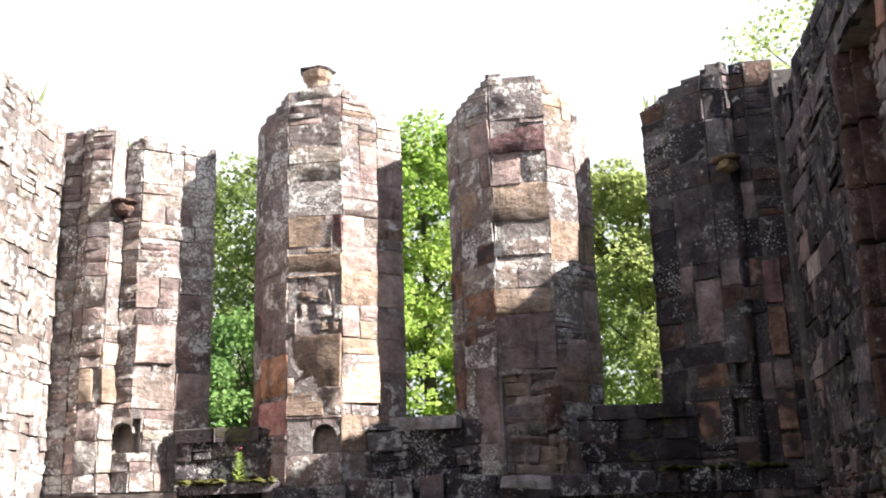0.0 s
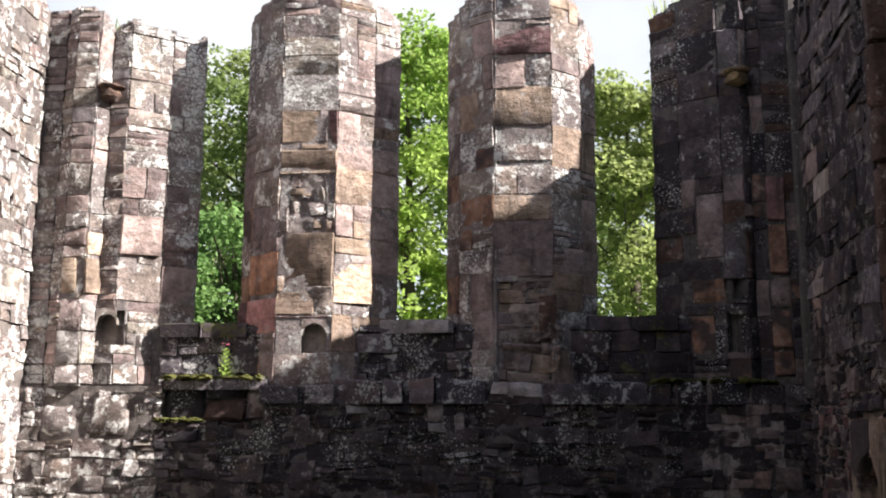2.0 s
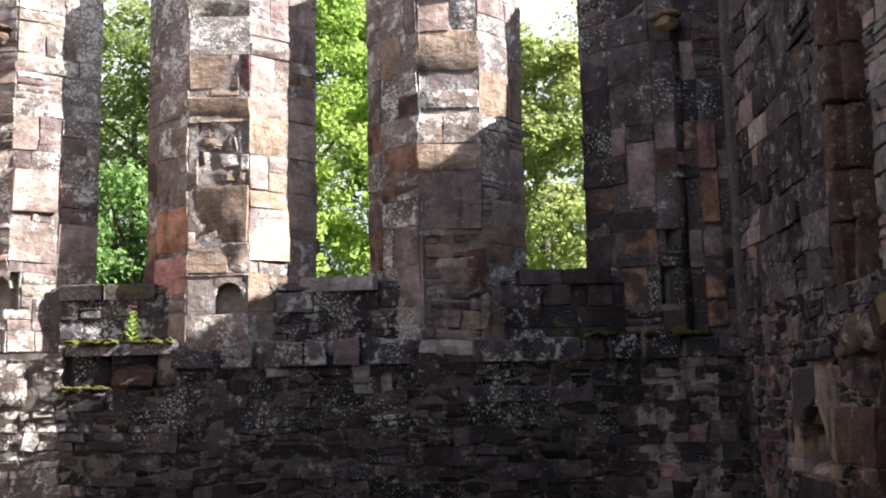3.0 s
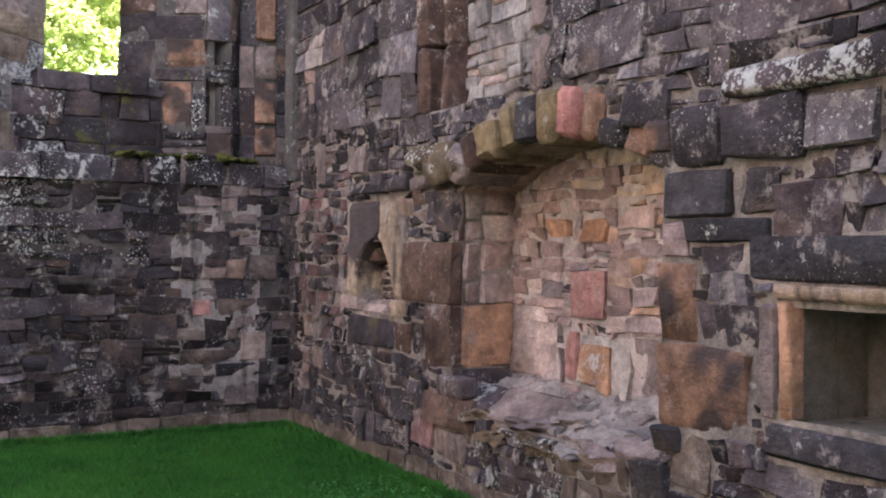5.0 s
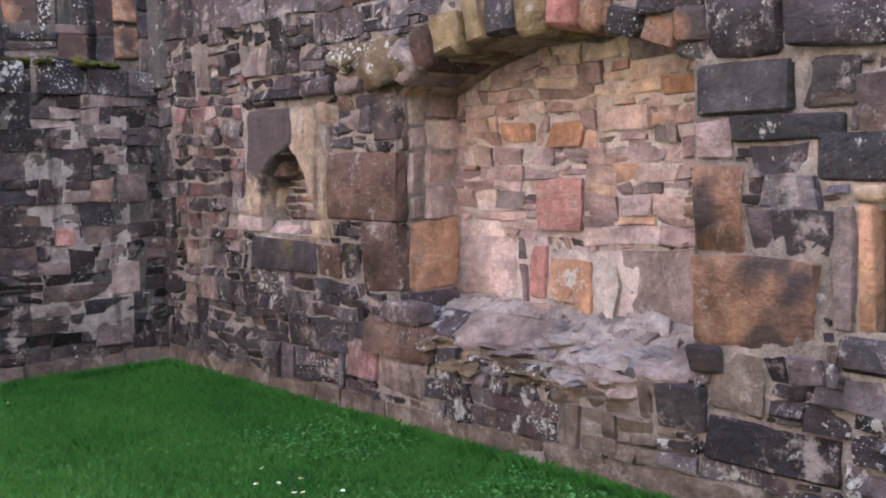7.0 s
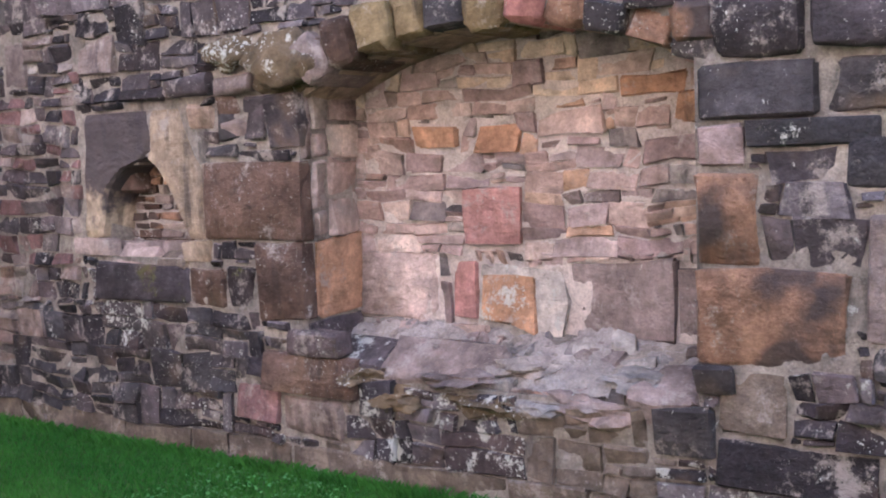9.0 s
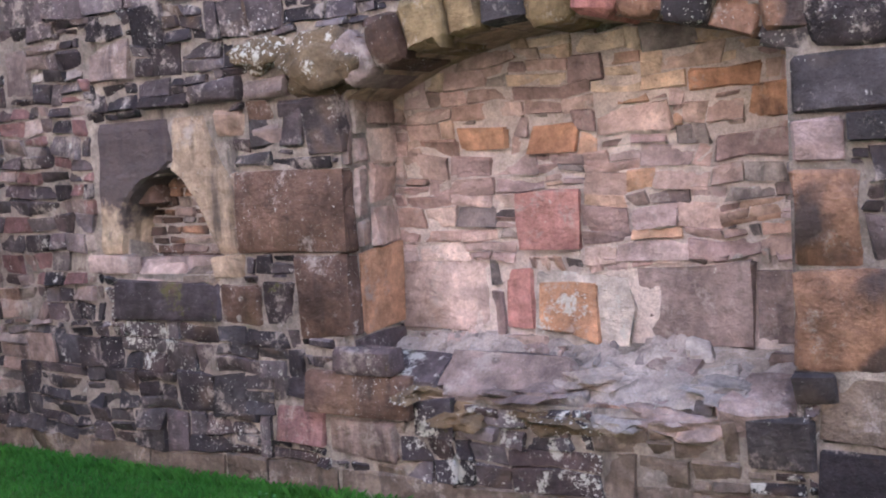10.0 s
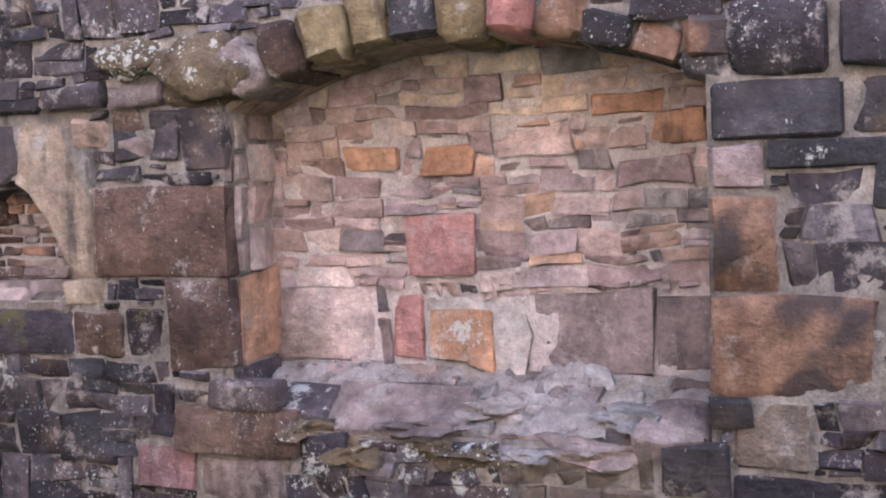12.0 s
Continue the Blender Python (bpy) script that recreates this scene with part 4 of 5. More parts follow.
lay(BAYF, 2.25, 3.7, 2.25, 5.05, lambda u, w: False, lambda a, b, c, d: bay_stones.stone(BAYF, a, b, c, d, rng.uniform(-0.006, 0.01), "grey" if rng.random() < 0.8 else "rose"),
    (0.14, 0.26), (0.14, 0.45), 0.7, 0.05)
for side, key in ((2.26, "brown"), (3.56, "orange")):
    z = 2.28
    while z < 5.0:
        h = rng.uniform(0.25, 0.5)
        bay_stones.stone(EAST, side, side + 0.15, z, min(5.0, z + h - 0.01), 0.02, key if rng.random() < 0.75 else "plum", depth=0.3, wear=0.03)
        bay_stones.stone(Face((0.10, 0, 0), (0, -1, 0), (-1, 0, 0)), side + (0.15 if side < 3 else -0.09), side + (0.24 if side < 3 else 0.0), z, min(5.0, z + h - 0.01), 0.02, "brown", depth=0.2, wear=0.03)
        z += h
bay_stones.finish()

# ---- north wall with its three window openings ----
NORTH = Face((0, 0, 0), (1, 0, 0), (0, -1, 0))
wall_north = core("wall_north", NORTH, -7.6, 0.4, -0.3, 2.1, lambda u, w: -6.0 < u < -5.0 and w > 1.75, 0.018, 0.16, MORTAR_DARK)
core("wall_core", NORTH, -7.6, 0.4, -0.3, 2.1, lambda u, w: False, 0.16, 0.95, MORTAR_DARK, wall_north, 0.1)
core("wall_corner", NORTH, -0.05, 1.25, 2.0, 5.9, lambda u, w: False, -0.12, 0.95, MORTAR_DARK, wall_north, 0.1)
tagged(wall_north, "dark rubble lower wall with pale lichen and a mossy ledge", "wall", kind="structure")
north = Masonry(wall_north, 300)


def north_sink(u0, u1, w0, w1):
    u, w = (u0 + u1) / 2, (w0 + w1) / 2
    if w < 0.14:
        mat = "earthy"
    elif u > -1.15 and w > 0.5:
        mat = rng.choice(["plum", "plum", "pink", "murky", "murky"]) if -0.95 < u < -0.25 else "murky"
    # sunlit west end takes lit stone tones, the remainder shaded ones
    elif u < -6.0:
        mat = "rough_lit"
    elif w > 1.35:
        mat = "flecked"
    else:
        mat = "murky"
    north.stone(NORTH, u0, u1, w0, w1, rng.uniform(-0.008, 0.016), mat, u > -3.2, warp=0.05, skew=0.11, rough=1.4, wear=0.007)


put(north, NORTH, [(-0.42, -0.20, 0.55, 0.78, 0.01, "rose"), (-0.80, -0.66, 0.92, 1.04, 0.012, "red"), (-0.35, -0.12, 1.2, 1.4, 0.0, "plum"),
                   (-0.62, -0.15, 0.42, 0.53, 0.0, "black"), (-0.55, -0.28, 0.20, 0.38, 0.01, "plum")], wear=0.012, skew=0.05)
NT = [(-0.43, -0.19, 0.54, 0.79), (-0.81, -0.65, 0.91, 1.05), (-0.36, -0.11, 1.19, 1.41), (-0.63, -0.14, 0.41, 0.54), (-0.56, -0.27, 0.19, 0.39)]


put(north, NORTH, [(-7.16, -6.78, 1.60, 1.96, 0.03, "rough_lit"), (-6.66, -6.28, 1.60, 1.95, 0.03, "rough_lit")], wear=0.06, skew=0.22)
NT += [(-7.17, -6.77, 1.59, 1.97), (-6.67, -6.27, 1.59, 1.96)]


def north_blocked(u, w):
    return any(a < u < b and c < w < d for a, b, c, d in NT) or (-6.0 < u < -5.0 and 1.78 < w)


lay(NORTH, -7.4, 0.0, 0.0, 0.14, north_blocked, north_sink, (0.13, 0.14), (0.3, 0.7), 0.0)
lay(NORTH, -7.4, 0.0, 0.14, 2.06, north_blocked, north_sink, (0.13, 0.24), (0.12, 0.40), 0.8, 0.045, 0.007)
# ledge stones along the top of the lower wall
LEDGE = Face((0, -0.02, 2.10), (1, 0, 0), (0, 0, 1), (0, 1, 0))
u = -5.0
while u < -0.02:
    x = min(rng.uniform(0.2, 0.5), -0.01 - u)
    if x > 0.08:
        key = rng.choice(["speckled", "speckled", "shade", "grey" if rng.random() < 0.4 else "dark"])
        north.stone(LEDGE, u, u + x - 0.015, rng.uniform(-0.05, 0.02), 0.30, rng.uniform(0.0, 0.07), key, depth=0.16, wear=0.025, rough=1.5)
    u += x
for u0, u1, w0, w1 in ((-2.86, -2.55, 2.02, 2.13), (-2.56, -2.28, 2.0, 2.12), (-1.68, -1.28, 1.93, 2.03), (-4.2, -3.98, 1.83, 1.92), (-3.92, -3.78, 1.80, 1.9), (-3.45, -3.28, 1.68, 1.78), (-3.46, -3.3, 1.8, 1.95), (-3.2, -3.1, 1.66, 1.84), (-4.08, -3.72, 2.03, 2.11), (-3.68, -3.4, 2.04, 2.13)):
    north.stone(NORTH, u0, u1, w0, w1, 0.018, "grey", wear=0.025, skew=0.3, rough=2)
# brownish stones in the hollow; the darker keys carry its shade
for u0, u1, w0, w1, key in ((-5.95, -5.62, 1.80, 2.14, "shade"), (-5.61, -5.2, 1.80, 1.98, "brown"), (-5.6, -5.2, 1.99, 2.14, "murky"), (-5.18, -5.0, 1.80, 2.14, "dark")):
    north.stone(Face((0, 0.10, 0), (1, 0, 0), (0, -1, 0)), u0, u1, w0, w1, 0.0, key, wear=0.03, depth=0.1, rough=2.5, warp=0.05, skew=0.12)
north.stone(Face((0, 0.06, 2.15), (1, 0, 0), (0, 0, 1), (0, 1, 0)), -6.0, -5.0, -0.02, 0.25, 0.03, "speckled", depth=0.08, wear=0.03)

# strip between ledge and window sills
STRIP = Face((0, 0.20, 0), (1, 0, 0), (0, -1, 0))
core("sill_wall", STRIP, -6.2, -0.9, 2.05, 2.72, lambda u, w: False, 0.02, 0.70, MORTAR_DARK, wall_north)
lay(STRIP, -6.1, -1.0, 2.1, 2.68, lambda u, w: False, lambda a, b, c, d: north.stone(STRIP, a, b, c, d, rng.uniform(-0.01, 0.02), "speckled" if a < -2.0 else "mossy", False, warp=0.04, skew=0.12), (0.14, 0.24), (0.15, 0.45), 0.6, 0.06)
for u0, u1, z in ((-6.1, -5.25, 2.72), (-3.95, -3.22, 2.75), (-1.98, -1.15, 2.77)):
    n = 2 if u0 != -3.95 else 1
    for k in range(n):
        north.stone(Face((0, 0.17, z), (1, 0, 0), (0, 0, 1), (0, 1, 0)), u0 + (u1 - u0) * k / n, u0 + (u1 - u0) * (k + 1) / n - 0.01, 0.0, 0.75, 0.0, "grey" if n == 1 else "mossy", depth=0.14, wear=0.02)
north.finish()
# shade-darkened mortar on the long stretch, a lighter tone at the sunlit end
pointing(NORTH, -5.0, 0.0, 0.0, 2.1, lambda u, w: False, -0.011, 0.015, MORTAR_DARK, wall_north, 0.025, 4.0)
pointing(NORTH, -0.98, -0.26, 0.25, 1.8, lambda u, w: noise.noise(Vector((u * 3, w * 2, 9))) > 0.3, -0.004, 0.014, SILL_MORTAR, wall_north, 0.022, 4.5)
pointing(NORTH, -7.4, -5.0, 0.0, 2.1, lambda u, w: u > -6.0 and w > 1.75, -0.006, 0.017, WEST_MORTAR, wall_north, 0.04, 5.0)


def pier(name, label, plan, tops, heads, holes=(), style="lit", ragged=1.0, seed=1, course=(0.2, 0.46), fixed=()):
    """A window pier: dressed courses on each facet of its plan, over a mortared heart. plan runs from one back corner to the other."""
    root = thing(name, (0, 0, 0))
    tagged(root, label, "window pier", kind="structure")
    m = Masonry(root, 300)
    global rng
    rng = random.Random(seed)
    courses, z = [], 2.12
    while z < max(heads) - 0.05:
        h = rng.uniform(*course)
        courses.append((z, min(z + h, max(heads))))
        z += h
    for k in range(len(plan) - 1):
        (xa, ya), (xb, yb) = plan[k], plan[k + 1]
        d = Vector((xb - xa, yb - ya, 0))
        long = d.length
        face = Face((xa, ya, 0), d, Vector((d.y, -d.x, 0)))
        za, zb = heads[k], heads[k + 1]

        def top(u):
            return za + (zb - za) * u / long + 0.05 * noise.noise(Vector((xa + u * 5, ya, seed)))

        def blocked(u, w, k=k, top=top):
            return w > top(u) or any(h[0] == k and h[1] < u < h[2] and h[3] < w < h[4] for h in holes)

        def laid(u, w, k=k, blocked=blocked):
            return blocked(u, w) or any(f[0] == k and f[1] < u < f[2] and f[3] < w < f[4] for f in fixed)

        # style puts sunlit or shaded tones into the pier's stones and mortar
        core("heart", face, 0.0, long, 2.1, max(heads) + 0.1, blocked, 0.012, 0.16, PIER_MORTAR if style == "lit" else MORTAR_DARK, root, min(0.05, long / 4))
        for lo, hi in courses:
            cuts = [0.0]
            if long > 0.35 and rng.random() < 0.4:
                cuts.append(long * rng.uniform(0.3, 0.7))
            cuts.append(long)
            for a, b in zip(cuts, cuts[1:]):
                rows = 1
                if hi - lo > 0.2 and rng.random() < 0.3:
                    rows = rng.choice((2, 2, 3, 4))
                if seed == 13 and k in (0, 1, 4):
                    rows = max(rows, int((hi - lo) / rng.uniform(0.06, 0.14)))
                for r in range(rows):
                    rect = clear_of((a + 0.002, b - 0.002, lo + (hi - lo) * r / rows + 0.002, lo + (hi - lo) * (r + 1) / rows - 0.002), laid)
                    if rect:
                        key = style
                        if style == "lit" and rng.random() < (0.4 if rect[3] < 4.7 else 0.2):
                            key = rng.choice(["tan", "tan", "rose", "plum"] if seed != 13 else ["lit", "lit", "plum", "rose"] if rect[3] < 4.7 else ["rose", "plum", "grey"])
                        # sun-side facets get lighter stones, the far side darker: light put into the tone
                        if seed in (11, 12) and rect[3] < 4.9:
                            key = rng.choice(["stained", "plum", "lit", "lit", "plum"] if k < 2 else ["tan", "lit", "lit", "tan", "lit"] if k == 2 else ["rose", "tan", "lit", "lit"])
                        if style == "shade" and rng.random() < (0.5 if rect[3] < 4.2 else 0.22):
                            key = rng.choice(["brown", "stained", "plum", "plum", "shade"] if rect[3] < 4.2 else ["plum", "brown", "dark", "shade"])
                        m.stone(face, *rect, rng.uniform(-0.001, 0.003) * ragged, key, wear=0.007 * ragged, depth=0.10, skew=0.035 * ragged, warp=0.016 * ragged, rough=0.8 * ragged)
        for f in fixed:
            if f[0] == k:
                m.stone(face, *f[1:], wear=0.010, depth=0.14, skew=0.03, warp=0.012, rough=1.5)
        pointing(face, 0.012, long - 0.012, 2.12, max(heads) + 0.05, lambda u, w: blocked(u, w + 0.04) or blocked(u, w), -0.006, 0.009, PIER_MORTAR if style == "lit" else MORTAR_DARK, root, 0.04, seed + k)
    m.finish()
    # solid heart with the flare of the outer side
    (xa, ya), (xb, yb) = plan[0], plan[-1]
    inner = []
    for i, (x, y) in enumerate(plan):
        cx, cy = (xa + xb) / 2, 0.6
        v = Vector((cx - x, cy - y))
        inner.append((x + v.x / v.length * 0.14, y + v.y / v.length * 0.14))
    hs = [h - 0.06 for h in heads]
    out = inner + [(xb - 0.03, yb), (xb - 0.22, 0.98), (xa + 0.22, 0.98), (xa + 0.03, ya)]
    t2 = hs + [hs[-1], hs[-1], hs[0], hs[0]]
    prism("heart", out, 2.05, 0, MORTAR_MID, root, t2)
    return root


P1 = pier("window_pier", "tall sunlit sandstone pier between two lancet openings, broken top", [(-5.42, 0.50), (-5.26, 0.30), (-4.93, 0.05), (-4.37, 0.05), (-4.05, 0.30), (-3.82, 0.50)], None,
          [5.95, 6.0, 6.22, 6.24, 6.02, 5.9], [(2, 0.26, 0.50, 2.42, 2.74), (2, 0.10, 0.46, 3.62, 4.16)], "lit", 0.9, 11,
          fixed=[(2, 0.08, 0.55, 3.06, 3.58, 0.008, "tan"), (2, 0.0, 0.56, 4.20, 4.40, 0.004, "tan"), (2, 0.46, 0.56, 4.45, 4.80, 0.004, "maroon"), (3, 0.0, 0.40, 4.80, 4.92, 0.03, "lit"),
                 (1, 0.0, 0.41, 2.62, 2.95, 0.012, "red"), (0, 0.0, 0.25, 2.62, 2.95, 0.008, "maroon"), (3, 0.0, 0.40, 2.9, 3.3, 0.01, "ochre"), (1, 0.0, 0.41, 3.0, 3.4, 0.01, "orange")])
p1_rough = Masonry(P1, 300)
P1F = Face((0, 0.066, 0), (1, 0, 0), (0, -1, 0))
lay(P1F, -4.84, -4.46, 3.6, 4.18, lambda u, w: False, lambda a, b, c, d: p1_rough.stone(P1F, a, b, c, d, rng.uniform(-0.012, 0.012), rng.choice(["tan", "lit", "tan", "plum"]), wear=0.02, skew=0.15, rough=2.5, warp=0.07), (0.1, 0.24), (0.14, 0.3), 0.3, 0.06, 0.004)
pointing(P1F, -4.86, -4.44, 3.58, 4.2, lambda u, w: False, 0.0, 0.022, PIER_MORTAR, P1, 0.025, 15.0)
p1_rough.finish()
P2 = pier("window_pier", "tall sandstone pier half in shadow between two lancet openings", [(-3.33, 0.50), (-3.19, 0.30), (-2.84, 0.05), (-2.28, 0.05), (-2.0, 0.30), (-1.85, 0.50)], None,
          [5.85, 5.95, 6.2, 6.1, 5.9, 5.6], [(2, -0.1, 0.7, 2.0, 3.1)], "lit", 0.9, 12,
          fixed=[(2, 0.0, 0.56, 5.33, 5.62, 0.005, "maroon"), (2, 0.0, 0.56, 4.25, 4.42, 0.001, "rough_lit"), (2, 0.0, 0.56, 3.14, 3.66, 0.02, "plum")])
p2_rough = Masonry(P2, 300)
P2F = Face((0, 0.09, 0), (1, 0, 0), (0, -1, 0))
lay(P2F, -2.88, -2.24, 2.15, 3.1, lambda u, w: False, lambda a, b, c, d: p2_rough.stone(P2F, a, b, c, d, rng.uniform(-0.01, 0.03) + (0.05 if c > 3.0 else 0), rng.choice(["pink", "pink", "plum", "tan"]), warp=0.05, skew=0.2, rough=2.2, wear=0.015), (0.07, 0.16), (0.1, 0.4), 0.6, 0.045, 0.008)
pointing(P2F, -2.88, -2.24, 2.14, 3.1, lambda u, w: False, -0.004, 0.02, MORTAR_MID, P2, 0.025, 14.0)
p2_rough.stone(Face((0, 0.05, 0), (1, 0, 0), (0, -1, 0)), -2.42, -2.26, 2.55, 2.95, 0.0, "brown")
p2_rough.finish()
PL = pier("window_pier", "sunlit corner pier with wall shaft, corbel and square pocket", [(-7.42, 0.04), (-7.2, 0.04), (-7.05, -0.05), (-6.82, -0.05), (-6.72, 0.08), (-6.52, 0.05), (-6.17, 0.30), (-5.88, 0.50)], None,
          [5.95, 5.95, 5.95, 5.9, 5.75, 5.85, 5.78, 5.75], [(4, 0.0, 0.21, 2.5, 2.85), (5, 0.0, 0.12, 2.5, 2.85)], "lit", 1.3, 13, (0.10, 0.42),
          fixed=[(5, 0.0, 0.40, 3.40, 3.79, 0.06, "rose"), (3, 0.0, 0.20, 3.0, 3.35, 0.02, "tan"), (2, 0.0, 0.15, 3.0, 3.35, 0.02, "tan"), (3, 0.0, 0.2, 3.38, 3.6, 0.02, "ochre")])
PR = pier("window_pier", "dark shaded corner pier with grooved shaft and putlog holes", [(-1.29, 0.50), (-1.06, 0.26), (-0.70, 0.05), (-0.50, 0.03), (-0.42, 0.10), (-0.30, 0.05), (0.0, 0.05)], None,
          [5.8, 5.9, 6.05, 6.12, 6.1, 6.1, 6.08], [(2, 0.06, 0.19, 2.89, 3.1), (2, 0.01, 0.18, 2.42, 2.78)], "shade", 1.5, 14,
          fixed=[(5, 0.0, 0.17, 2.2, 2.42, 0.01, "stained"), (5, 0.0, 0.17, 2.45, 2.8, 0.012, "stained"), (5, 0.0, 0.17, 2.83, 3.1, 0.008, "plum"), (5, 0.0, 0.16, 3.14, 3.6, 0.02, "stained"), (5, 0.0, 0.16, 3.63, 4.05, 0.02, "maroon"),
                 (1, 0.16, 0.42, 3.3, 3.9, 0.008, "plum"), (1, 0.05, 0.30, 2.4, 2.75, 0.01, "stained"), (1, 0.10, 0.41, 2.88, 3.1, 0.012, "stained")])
rng = random.Random(21)

# ---- west wall ----
WEST = Face((-7.4, 0, 0), (0, -1, 0), (1, 0, 0))


def west_top(u):
    return 5.95 + 0.12 * noise.noise(Vector((u * 2.3, 7.1, 0))) + min(0.3, u * 0.12)


wall_west = core("wall_west", WEST, -0.9, 14.0, -0.3, 6.6, lambda u, w: w > west_top(u), 0.014, 0.9, WEST_MORTAR)
tagged(wall_west, "sunlit pale rubble wall spotted with white lichen", "wall", kind="structure")
west = Masonry(wall_west, 300)
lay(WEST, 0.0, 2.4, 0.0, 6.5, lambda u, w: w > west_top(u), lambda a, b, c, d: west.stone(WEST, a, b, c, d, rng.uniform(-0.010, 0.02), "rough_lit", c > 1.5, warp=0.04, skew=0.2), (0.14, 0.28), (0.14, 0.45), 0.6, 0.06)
west.finish()
pointing(WEST, 0.0, 2.4, 1.0, 6.5, lambda u, w: w > west_top(u) - 0.03, -0.006, 0.018, WEST_MORTAR, wall_west, 0.03, 6.0)
# never in view; height chosen to keep southern skylight off the north wall
wall_south = core("wall_south", Face((0, -14.0, 0), (1, 0, 0), (0, 1, 0)), -7.6, 0.4, -0.3, 6.6, lambda u, w: w > 6.1 + 0.2 * noise.noise(Vector((u, 3, 1))), 0.0, 0.8, MORTAR_DARK, None, 0.1)
tagged(wall_south, "plain rubble wall closing the roofless room", "wall", kind="structure")


# ---- trees ----
def limb(verts, faces, a, b, ra, rb, sides=7):
    a, b = Vector(a), Vector(b)
    d = (b - a).normalized()
    s = d.orthogonal().normalized()
    c = d.cross(s)
    k = len(verts)
    for p, r in ((a, ra), ((a + b) / 2 + s * ra * 0.3, (ra + rb) / 2), (b, rb)):
        for i in range(sides):
            t = i * math.tau / sides
            verts.append(p + s * math.cos(t) * r + c * math.sin(t) * r)
    for j in range(2):
        for i in range(sides):
            n = (i + 1) % sides
            faces.append((k + j * sides + i, k + j * sides + n, k + (j + 1) * sides + n, k + (j + 1) * sides + i))


def tree(label, at, height, spread, base, leaves, clumps, material, seed, size=0.11, sparse=1.0):
    r = random.Random(seed)
    root = thing("tree", at)
    tagged(root, label, "tree", kind="")
    verts, faces = [], []
    crown_mid = base + (height - base) * 0.5
    limb(verts, faces, (0, 0, -0.2), (0.1, 0.05, height * 0.45), 0.2, 0.12)
    limb(verts, faces, (0.1, 0.05, height * 0.45), (0.0, 0.1, height * 0.92), 0.12, 0.02)
    centers = []
    for k in range(clumps):
        f = r.random() ** 0.8
        z = base + (height - base) * f
        wide = spread * math.sqrt(max(0.05, 1 - ((z - crown_mid) / ((height - base) * 0.56)) ** 2))
        a, q = r.uniform(0, math.tau), math.sqrt(r.uniform(0.25, 1.0))
        centers.append(Vector((wide * q * math.cos(a), wide * q * math.sin(a), z)))
    for c in centers[:14]:
        limb(verts, faces, (0.05, 0.05, max(0.8, c.z - 1.0 - 1.2 * r.random())), c, 0.035, 0.008, 5)
    mesh_object("trunk", verts, faces, BARK, root, "", True)
    verts, faces = [], []
    per = leaves // clumps
    for c in centers:
        cr = r.uniform(0.35, 0.8) * spread * 0.28 * min(1.0, (240 / clumps) ** 0.33)
        for _ in range(per):
            while True:
                p = Vector((r.uniform(-1, 1), r.uniform(-1, 1), r.uniform(-1, 1)))
                if p.length < 1:
                    break
            p = c + Vector((p.x * cr * 1.2, p.y * cr * 1.2, p.z * cr * 0.75))
            s = size * r.uniform(0.6, 1.3)
            u = Vector((r.gauss(0, 1), r.gauss(0, 1), r.gauss(0, 0.6))).normalized()
            n = Vector((r.gauss(0.35, 0.8), r.gauss(-0.25, 0.8), 0.8)).normalized()
            v = u.cross(n).normalized() * s * 0.36
            u = u * s
            k = len(verts)
            verts.extend([p - u * 0.5, p + v, p + u * 0.5 - n * s * 0.12, p - v])
            faces.extend([(k, k + 1, k + 2), (k, k + 2, k + 3)])
    me = bpy.data.meshes.new("crown")
    me.from_pydata([tuple(v) for v in verts], [], faces)
    me.materials.append(material)
    ob = new("crown", me)
    ob.parent = root
    return root


tree("dark green leafy tree with gaps of sky behind the ruin", (-8.6, 10.5, 0), 9.0, 2.6, 2.0, 44000, 300, LEAF_DARK, 1, 0.10)
tree("mid green bushy tree close behind the ruin", (-7.4, 6.5, 0), 5.0, 2.0, 0.4, 40000, 300, LEAF_MID, 2, 0.09)
tree("tall sunlit yellow-green tree behind the ruin", (-5.0, 9.0, 0), 9.0, 2.5, 0.6, 95000, 620, LEAF_BRIGHT, 3, 0.10)
tree("olive green leafy tree behind the ruin", (-0.9, 9.5, 0), 8.0, 2.4, 0.6, 80000, 560, LEAF_OLIVE, 4, 0.10)
tree("tall thinly leaved tree rising above the wall top", (3.7, 13.0, 0), 12.6, 3.7, 5.0, 7000, 170, LEAF_OLIVE, 5, 0.12)
tree("dark green tree in the wood beyond", (-12.0, 19.0, 0), 10.0, 4.0, 0.5, 22000, 120, LEAF_DARK, 6, 0.16)
tree("dark green tree in the wood beyond", (-4.0, 20.0, 0), 10.0, 4.5, 0.5, 26000, 140, LEAF_DARK, 7, 0.16)
tree("dark green tree in the wood beyond", (3.5, 21.0, 0), 8.0, 4.0, 0.5, 22000, 120, LEAF_DARK, 8, 0.16)


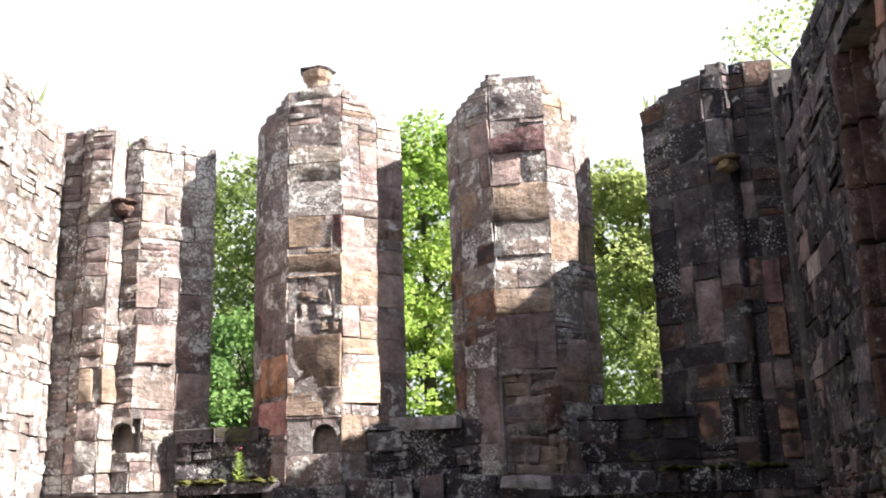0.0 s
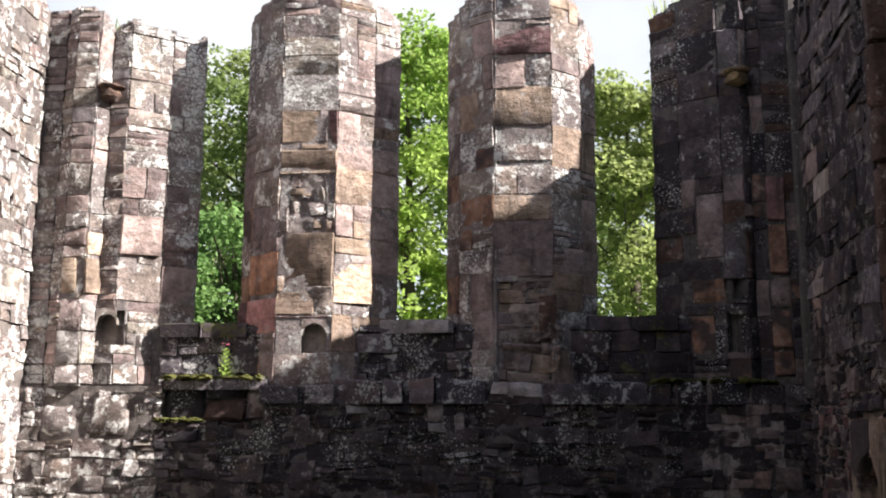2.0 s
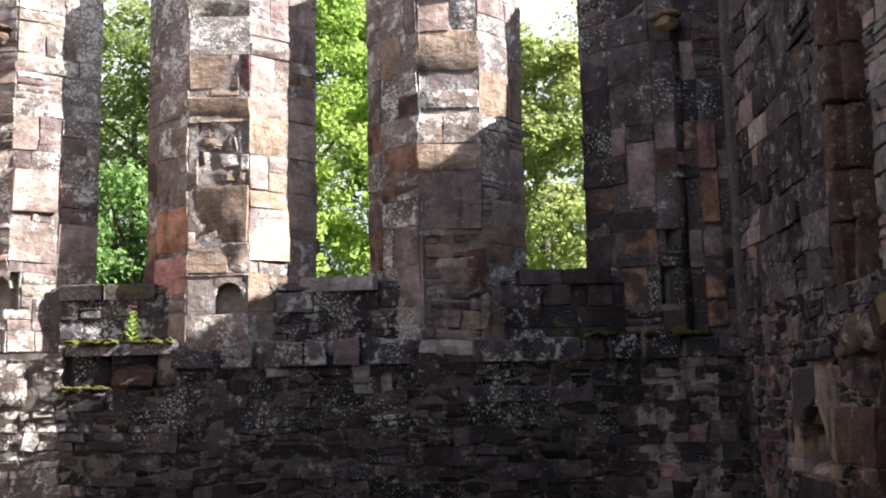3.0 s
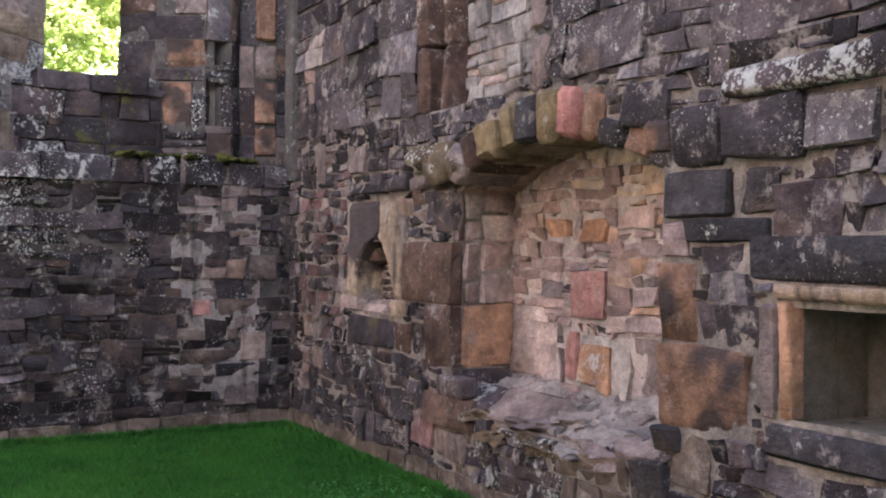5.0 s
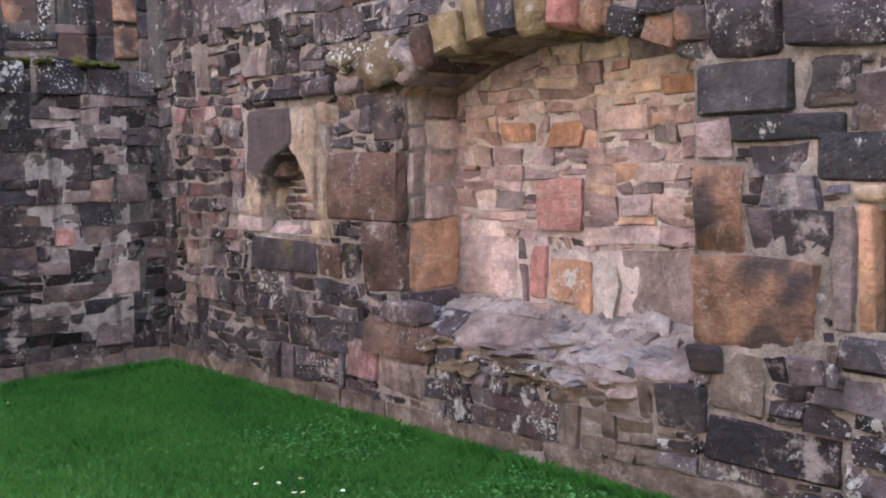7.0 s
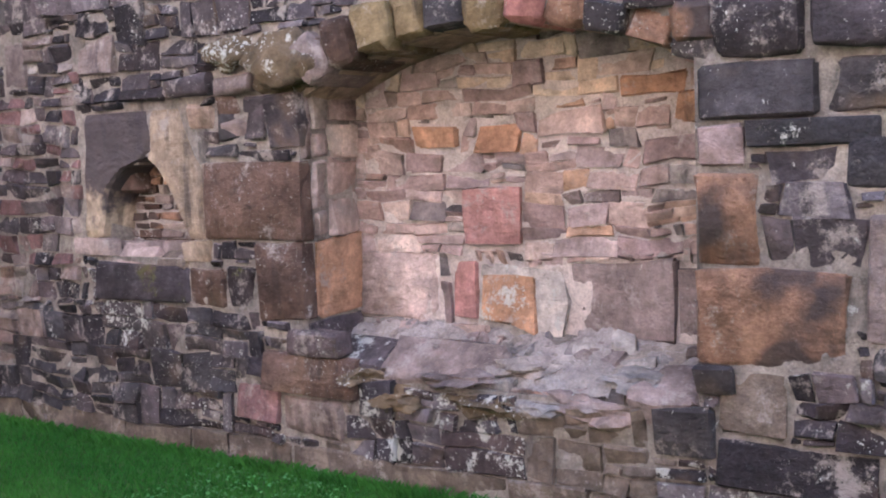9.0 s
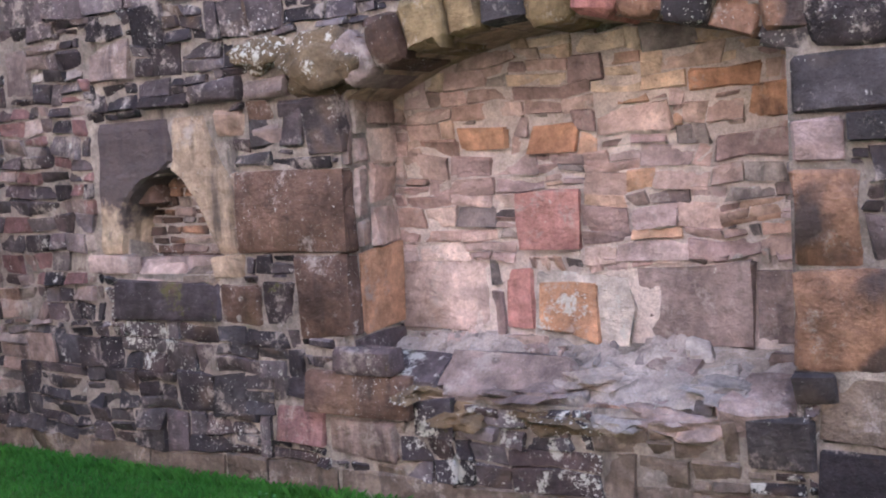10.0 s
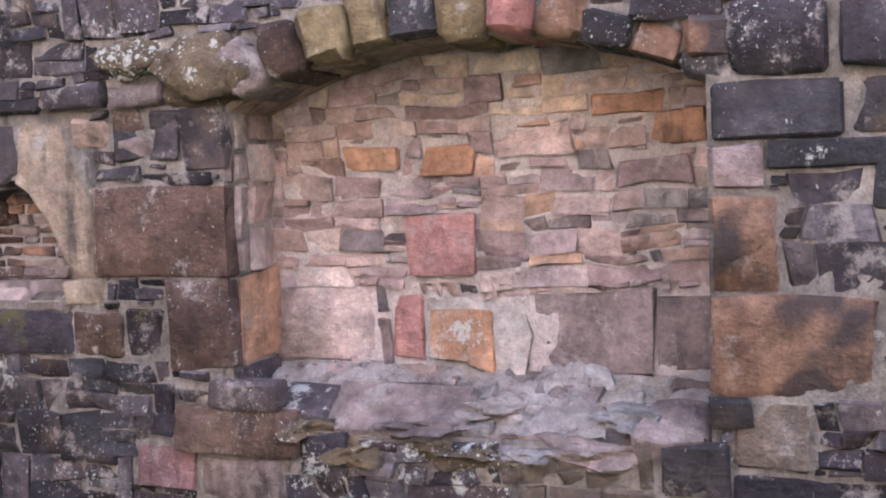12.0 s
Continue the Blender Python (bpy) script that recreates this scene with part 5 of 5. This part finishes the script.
# ---- small things ----
def fragment():
    """A broken moulded capital left standing on the pier top."""
    root = thing("capital_fragment", (-4.68, 0.25, 6.22))
    tagged(root, "broken tan stone capital standing on the pier top", "stone fragment")
    bm = bmesh.new()
    prof = [(0.0, 0.10), (0.05, 0.10), (0.13, 0.115), (0.17, 0.15), (0.24, 0.165), (0.25, 0.15)]
    rows = []
    for z, r in prof:
        rows.append([bm.verts.new((r * math.cos(a) * (1 + 0.12 * noise.noise(Vector((a, z * 5, 1)))), r * math.sin(a), z)) for a in [k * math.tau / 10 for k in range(10)]])
    for p, q in zip(rows, rows[1:]):
        for k in range(10):
            bm.faces.new((p[k], p[(k + 1) % 10], q[(k + 1) % 10], q[k]))
    bm.faces.new(rows[-1])
    bm.faces.new(rows[0][::-1])
    part("shaft", bm, MATS["tan"][0], root, smooth=False)
    part("abacus", blob((0, 0, 0.27), (0.19, 0.16, 0.04), 3.1, rough=0.3), MATS["dark"][0], root)


fragment()


def corbel(at, material, label):
    root = thing("corbel", at)
    tagged(root, label, "corbel", "carved wall corbels")
    part("block", blob((0, 0, 0), (0.11, 0.12, 0.07), at[0], rough=0.35), material, root, smooth=False)
    part("cap", blob((0, -0.02, 0.07), (0.14, 0.13, 0.035), at[0] + 2, rough=0.25), material, root, smooth=False)


corbel((-6.70, 0.02, 5.02), MATS["brown"][0], "small dark carved stone corbel on the shaft")
corbel((-0.53, 0.02, 5.0), MATS["olive"][0], "small worn carved stone corbel in shadow")


def ledge_plant():
    r = random.Random(5)
    root = thing("wild_plant", (-5.42, 0.10, 2.17))
    tagged(root, "yellow-green wild plant with pink flowers growing on the ledge", "plant")
    verts, faces = [], []
    limb(verts, faces, (0, 0, 0), (0.01, 0, 0.30), 0.006, 0.003, 5)
    mesh_object("stem", verts, faces, LEAF_OLIVE, root)
    verts, faces = [], []
    for k in range(46):
        z = 0.02 + 0.27 * k / 46
        a = k * 2.4
        l = 0.11 * (1 - 0.55 * k / 46)
        d = Vector((math.cos(a), math.sin(a), 0.35)).normalized()
        side = Vector((-math.sin(a), math.cos(a), 0)) * 0.016
        p = Vector((0.005, 0, z))
        n = len(verts)
        verts += [p, p + d * l * 0.5 + side, p + d * l, p + d * l * 0.5 - side]
        faces += [(n, n + 1, n + 2, n + 3)]
    mesh_object("leaves", verts, faces, LEAF_BRIGHT, root)
    for k in range(3):
        part("flower", blob((r.uniform(-0.03, 0.03), r.uniform(-0.02, 0.02), 0.31 + r.uniform(0, 0.03)), (0.006, 0.006, 0.006), k), PINKFLOWER, root)


ledge_plant()


def tufts():
    """Grass and weeds rooted in the broken wall heads."""
    r = random.Random(9)
    for x, y, z, n, tall in ((-7.5, -0.55, 6.02, 26, 0.3), (-1.1, 0.5, 5.85, 30, 0.2), (-0.2, 0.3, 6.05, 20, 0.15), (-6.9, 0.4, 5.85, 16, 0.12), (-2.3, 0.5, 5.95, 16, 0.12)):
        verts, faces = [], []
        for _ in range(n):
            a, h = r.uniform(0, math.tau), tall * r.uniform(0.5, 1.2)
            p = Vector((r.uniform(-0.15, 0.15), r.uniform(-0.1, 0.1), 0))
            d = Vector((math.cos(a) * 0.4, math.sin(a) * 0.4, 1)) * h
            s2 = Vector((-math.sin(a), math.cos(a), 0)) * 0.008
            k = len(verts)
            verts += [p - s2, p + s2, p + d * 0.6 + s2, p + d]
            faces += [(k, k + 1, k + 2), (k, k + 2, k + 3)]
        root = thing("weed_tuft", (x, y, z))
        tagged(root, "thin weeds growing from the broken wall top", "weeds", "weeds on the wall tops")
        mesh_object("leaves", verts, faces, LEAF_OLIVE, root)


tufts()


def moss():
    r = random.Random(12)
    spots = [(-5.9 + 0.09 * k, -0.0, 2.19) for k in range(10)] + [(-6.0 + 0.07 * k, 0.02, 1.79) for k in range(6)] + [(-1.35 + 0.09 * k, -0.02, 2.16) for k in range(12)]
    for x, y, z in spots:
        ob = part("moss_cushion", blob((0, 0, 0), (r.uniform(0.05, 0.1), r.uniform(0.05, 0.09), r.uniform(0.012, 0.032)), x * 3, n=3, rough=0.9), MOSS)
        ob.location = (x + r.uniform(-0.03, 0.03), y + r.uniform(-0.03, 0.12), z - 0.008)
        tagged(ob, "olive green moss cushion on the stone ledge", "moss", "moss along the ledge")


moss()


def daisies():
    r = random.Random(31)
    root = thing("daisy", (-1.4, -4.2, 0.0))
    tagged(root, "small white daisy with yellow eye in the lawn", "flower", "daisies in the lawn")
    verts, faces = [], []
    for k in range(9):
        a = k * math.tau / 9
        d, sd = Vector((math.cos(a), math.sin(a), 0.2)), Vector((-math.sin(a), math.cos(a), 0))
        n = len(verts)
        verts += [d * 0.002 + Vector((0, 0, 0.036)), d * 0.007 + sd * 0.0035 + Vector((0, 0, 0.036)), d * 0.012 + Vector((0, 0, 0.036)), d * 0.007 - sd * 0.0035 + Vector((0, 0, 0.036))]
        faces.append((n, n + 1, n + 2, n + 3))
    mesh_object("petals", verts, faces, PETAL, root)
    part("eye", blob((0, 0, 0.037), (0.004, 0.004, 0.0025), 1), YOLK, root)
    verts, faces = [], []
    limb(verts, faces, (0, 0, 0), (0, 0, 0.036), 0.0012, 0.001, 5)
    mesh_object("stem", verts, faces, GRASS, root)
    for _ in range(34):
        if r.random() < 0.75:
            x, y = -1.15 + r.gauss(0, 0.30), -3.75 + r.gauss(0, 0.45)
        else:
            x, y = r.uniform(-3.0, -0.5), r.uniform(-4.5, -0.6)
        copy_thing(root, pose(min(x, -0.3), y, 0, r.uniform(-15, 15), r.uniform(-15, 15), r.uniform(0, 360)))


daisies()


def pocket_head(x0, x1, y, z0, z1, material):
    """A small lintel cut to a round arch over a wall pocket."""
    verts, faces = [], []
    n = 10
    cx, r = (x0 + x1) / 2, (x1 - x0) / 2
    for k in range(n + 1):
        a = math.pi * k / n
        px, pz = cx - r * math.cos(a), z0 + min(z1 - z0 - 0.02, r * math.sin(a))
        for yy, zz in ((y, pz), (y, z1), (y + 0.12, z1), (y + 0.12, pz)):
            verts.append((px, yy, zz))
    for k in range(n):
        for i in range(4):
            faces.append((k * 4 + i, k * 4 + (i + 1) % 4, k * 4 + 4 + (i + 1) % 4, k * 4 + 4 + i))
    ob = mesh_object("pocket_head", verts, faces, material)
    tagged(ob, "worn round-headed lintel over a small wall pocket", "lintel", "pocket lintels", "structure")


pocket_head(-4.67, -4.43, 0.052, 2.58, 2.74, MATS["lit"][0])
pocket_head(-6.72, -6.51, 0.062, 2.70, 2.86, MATS["lit"][0])
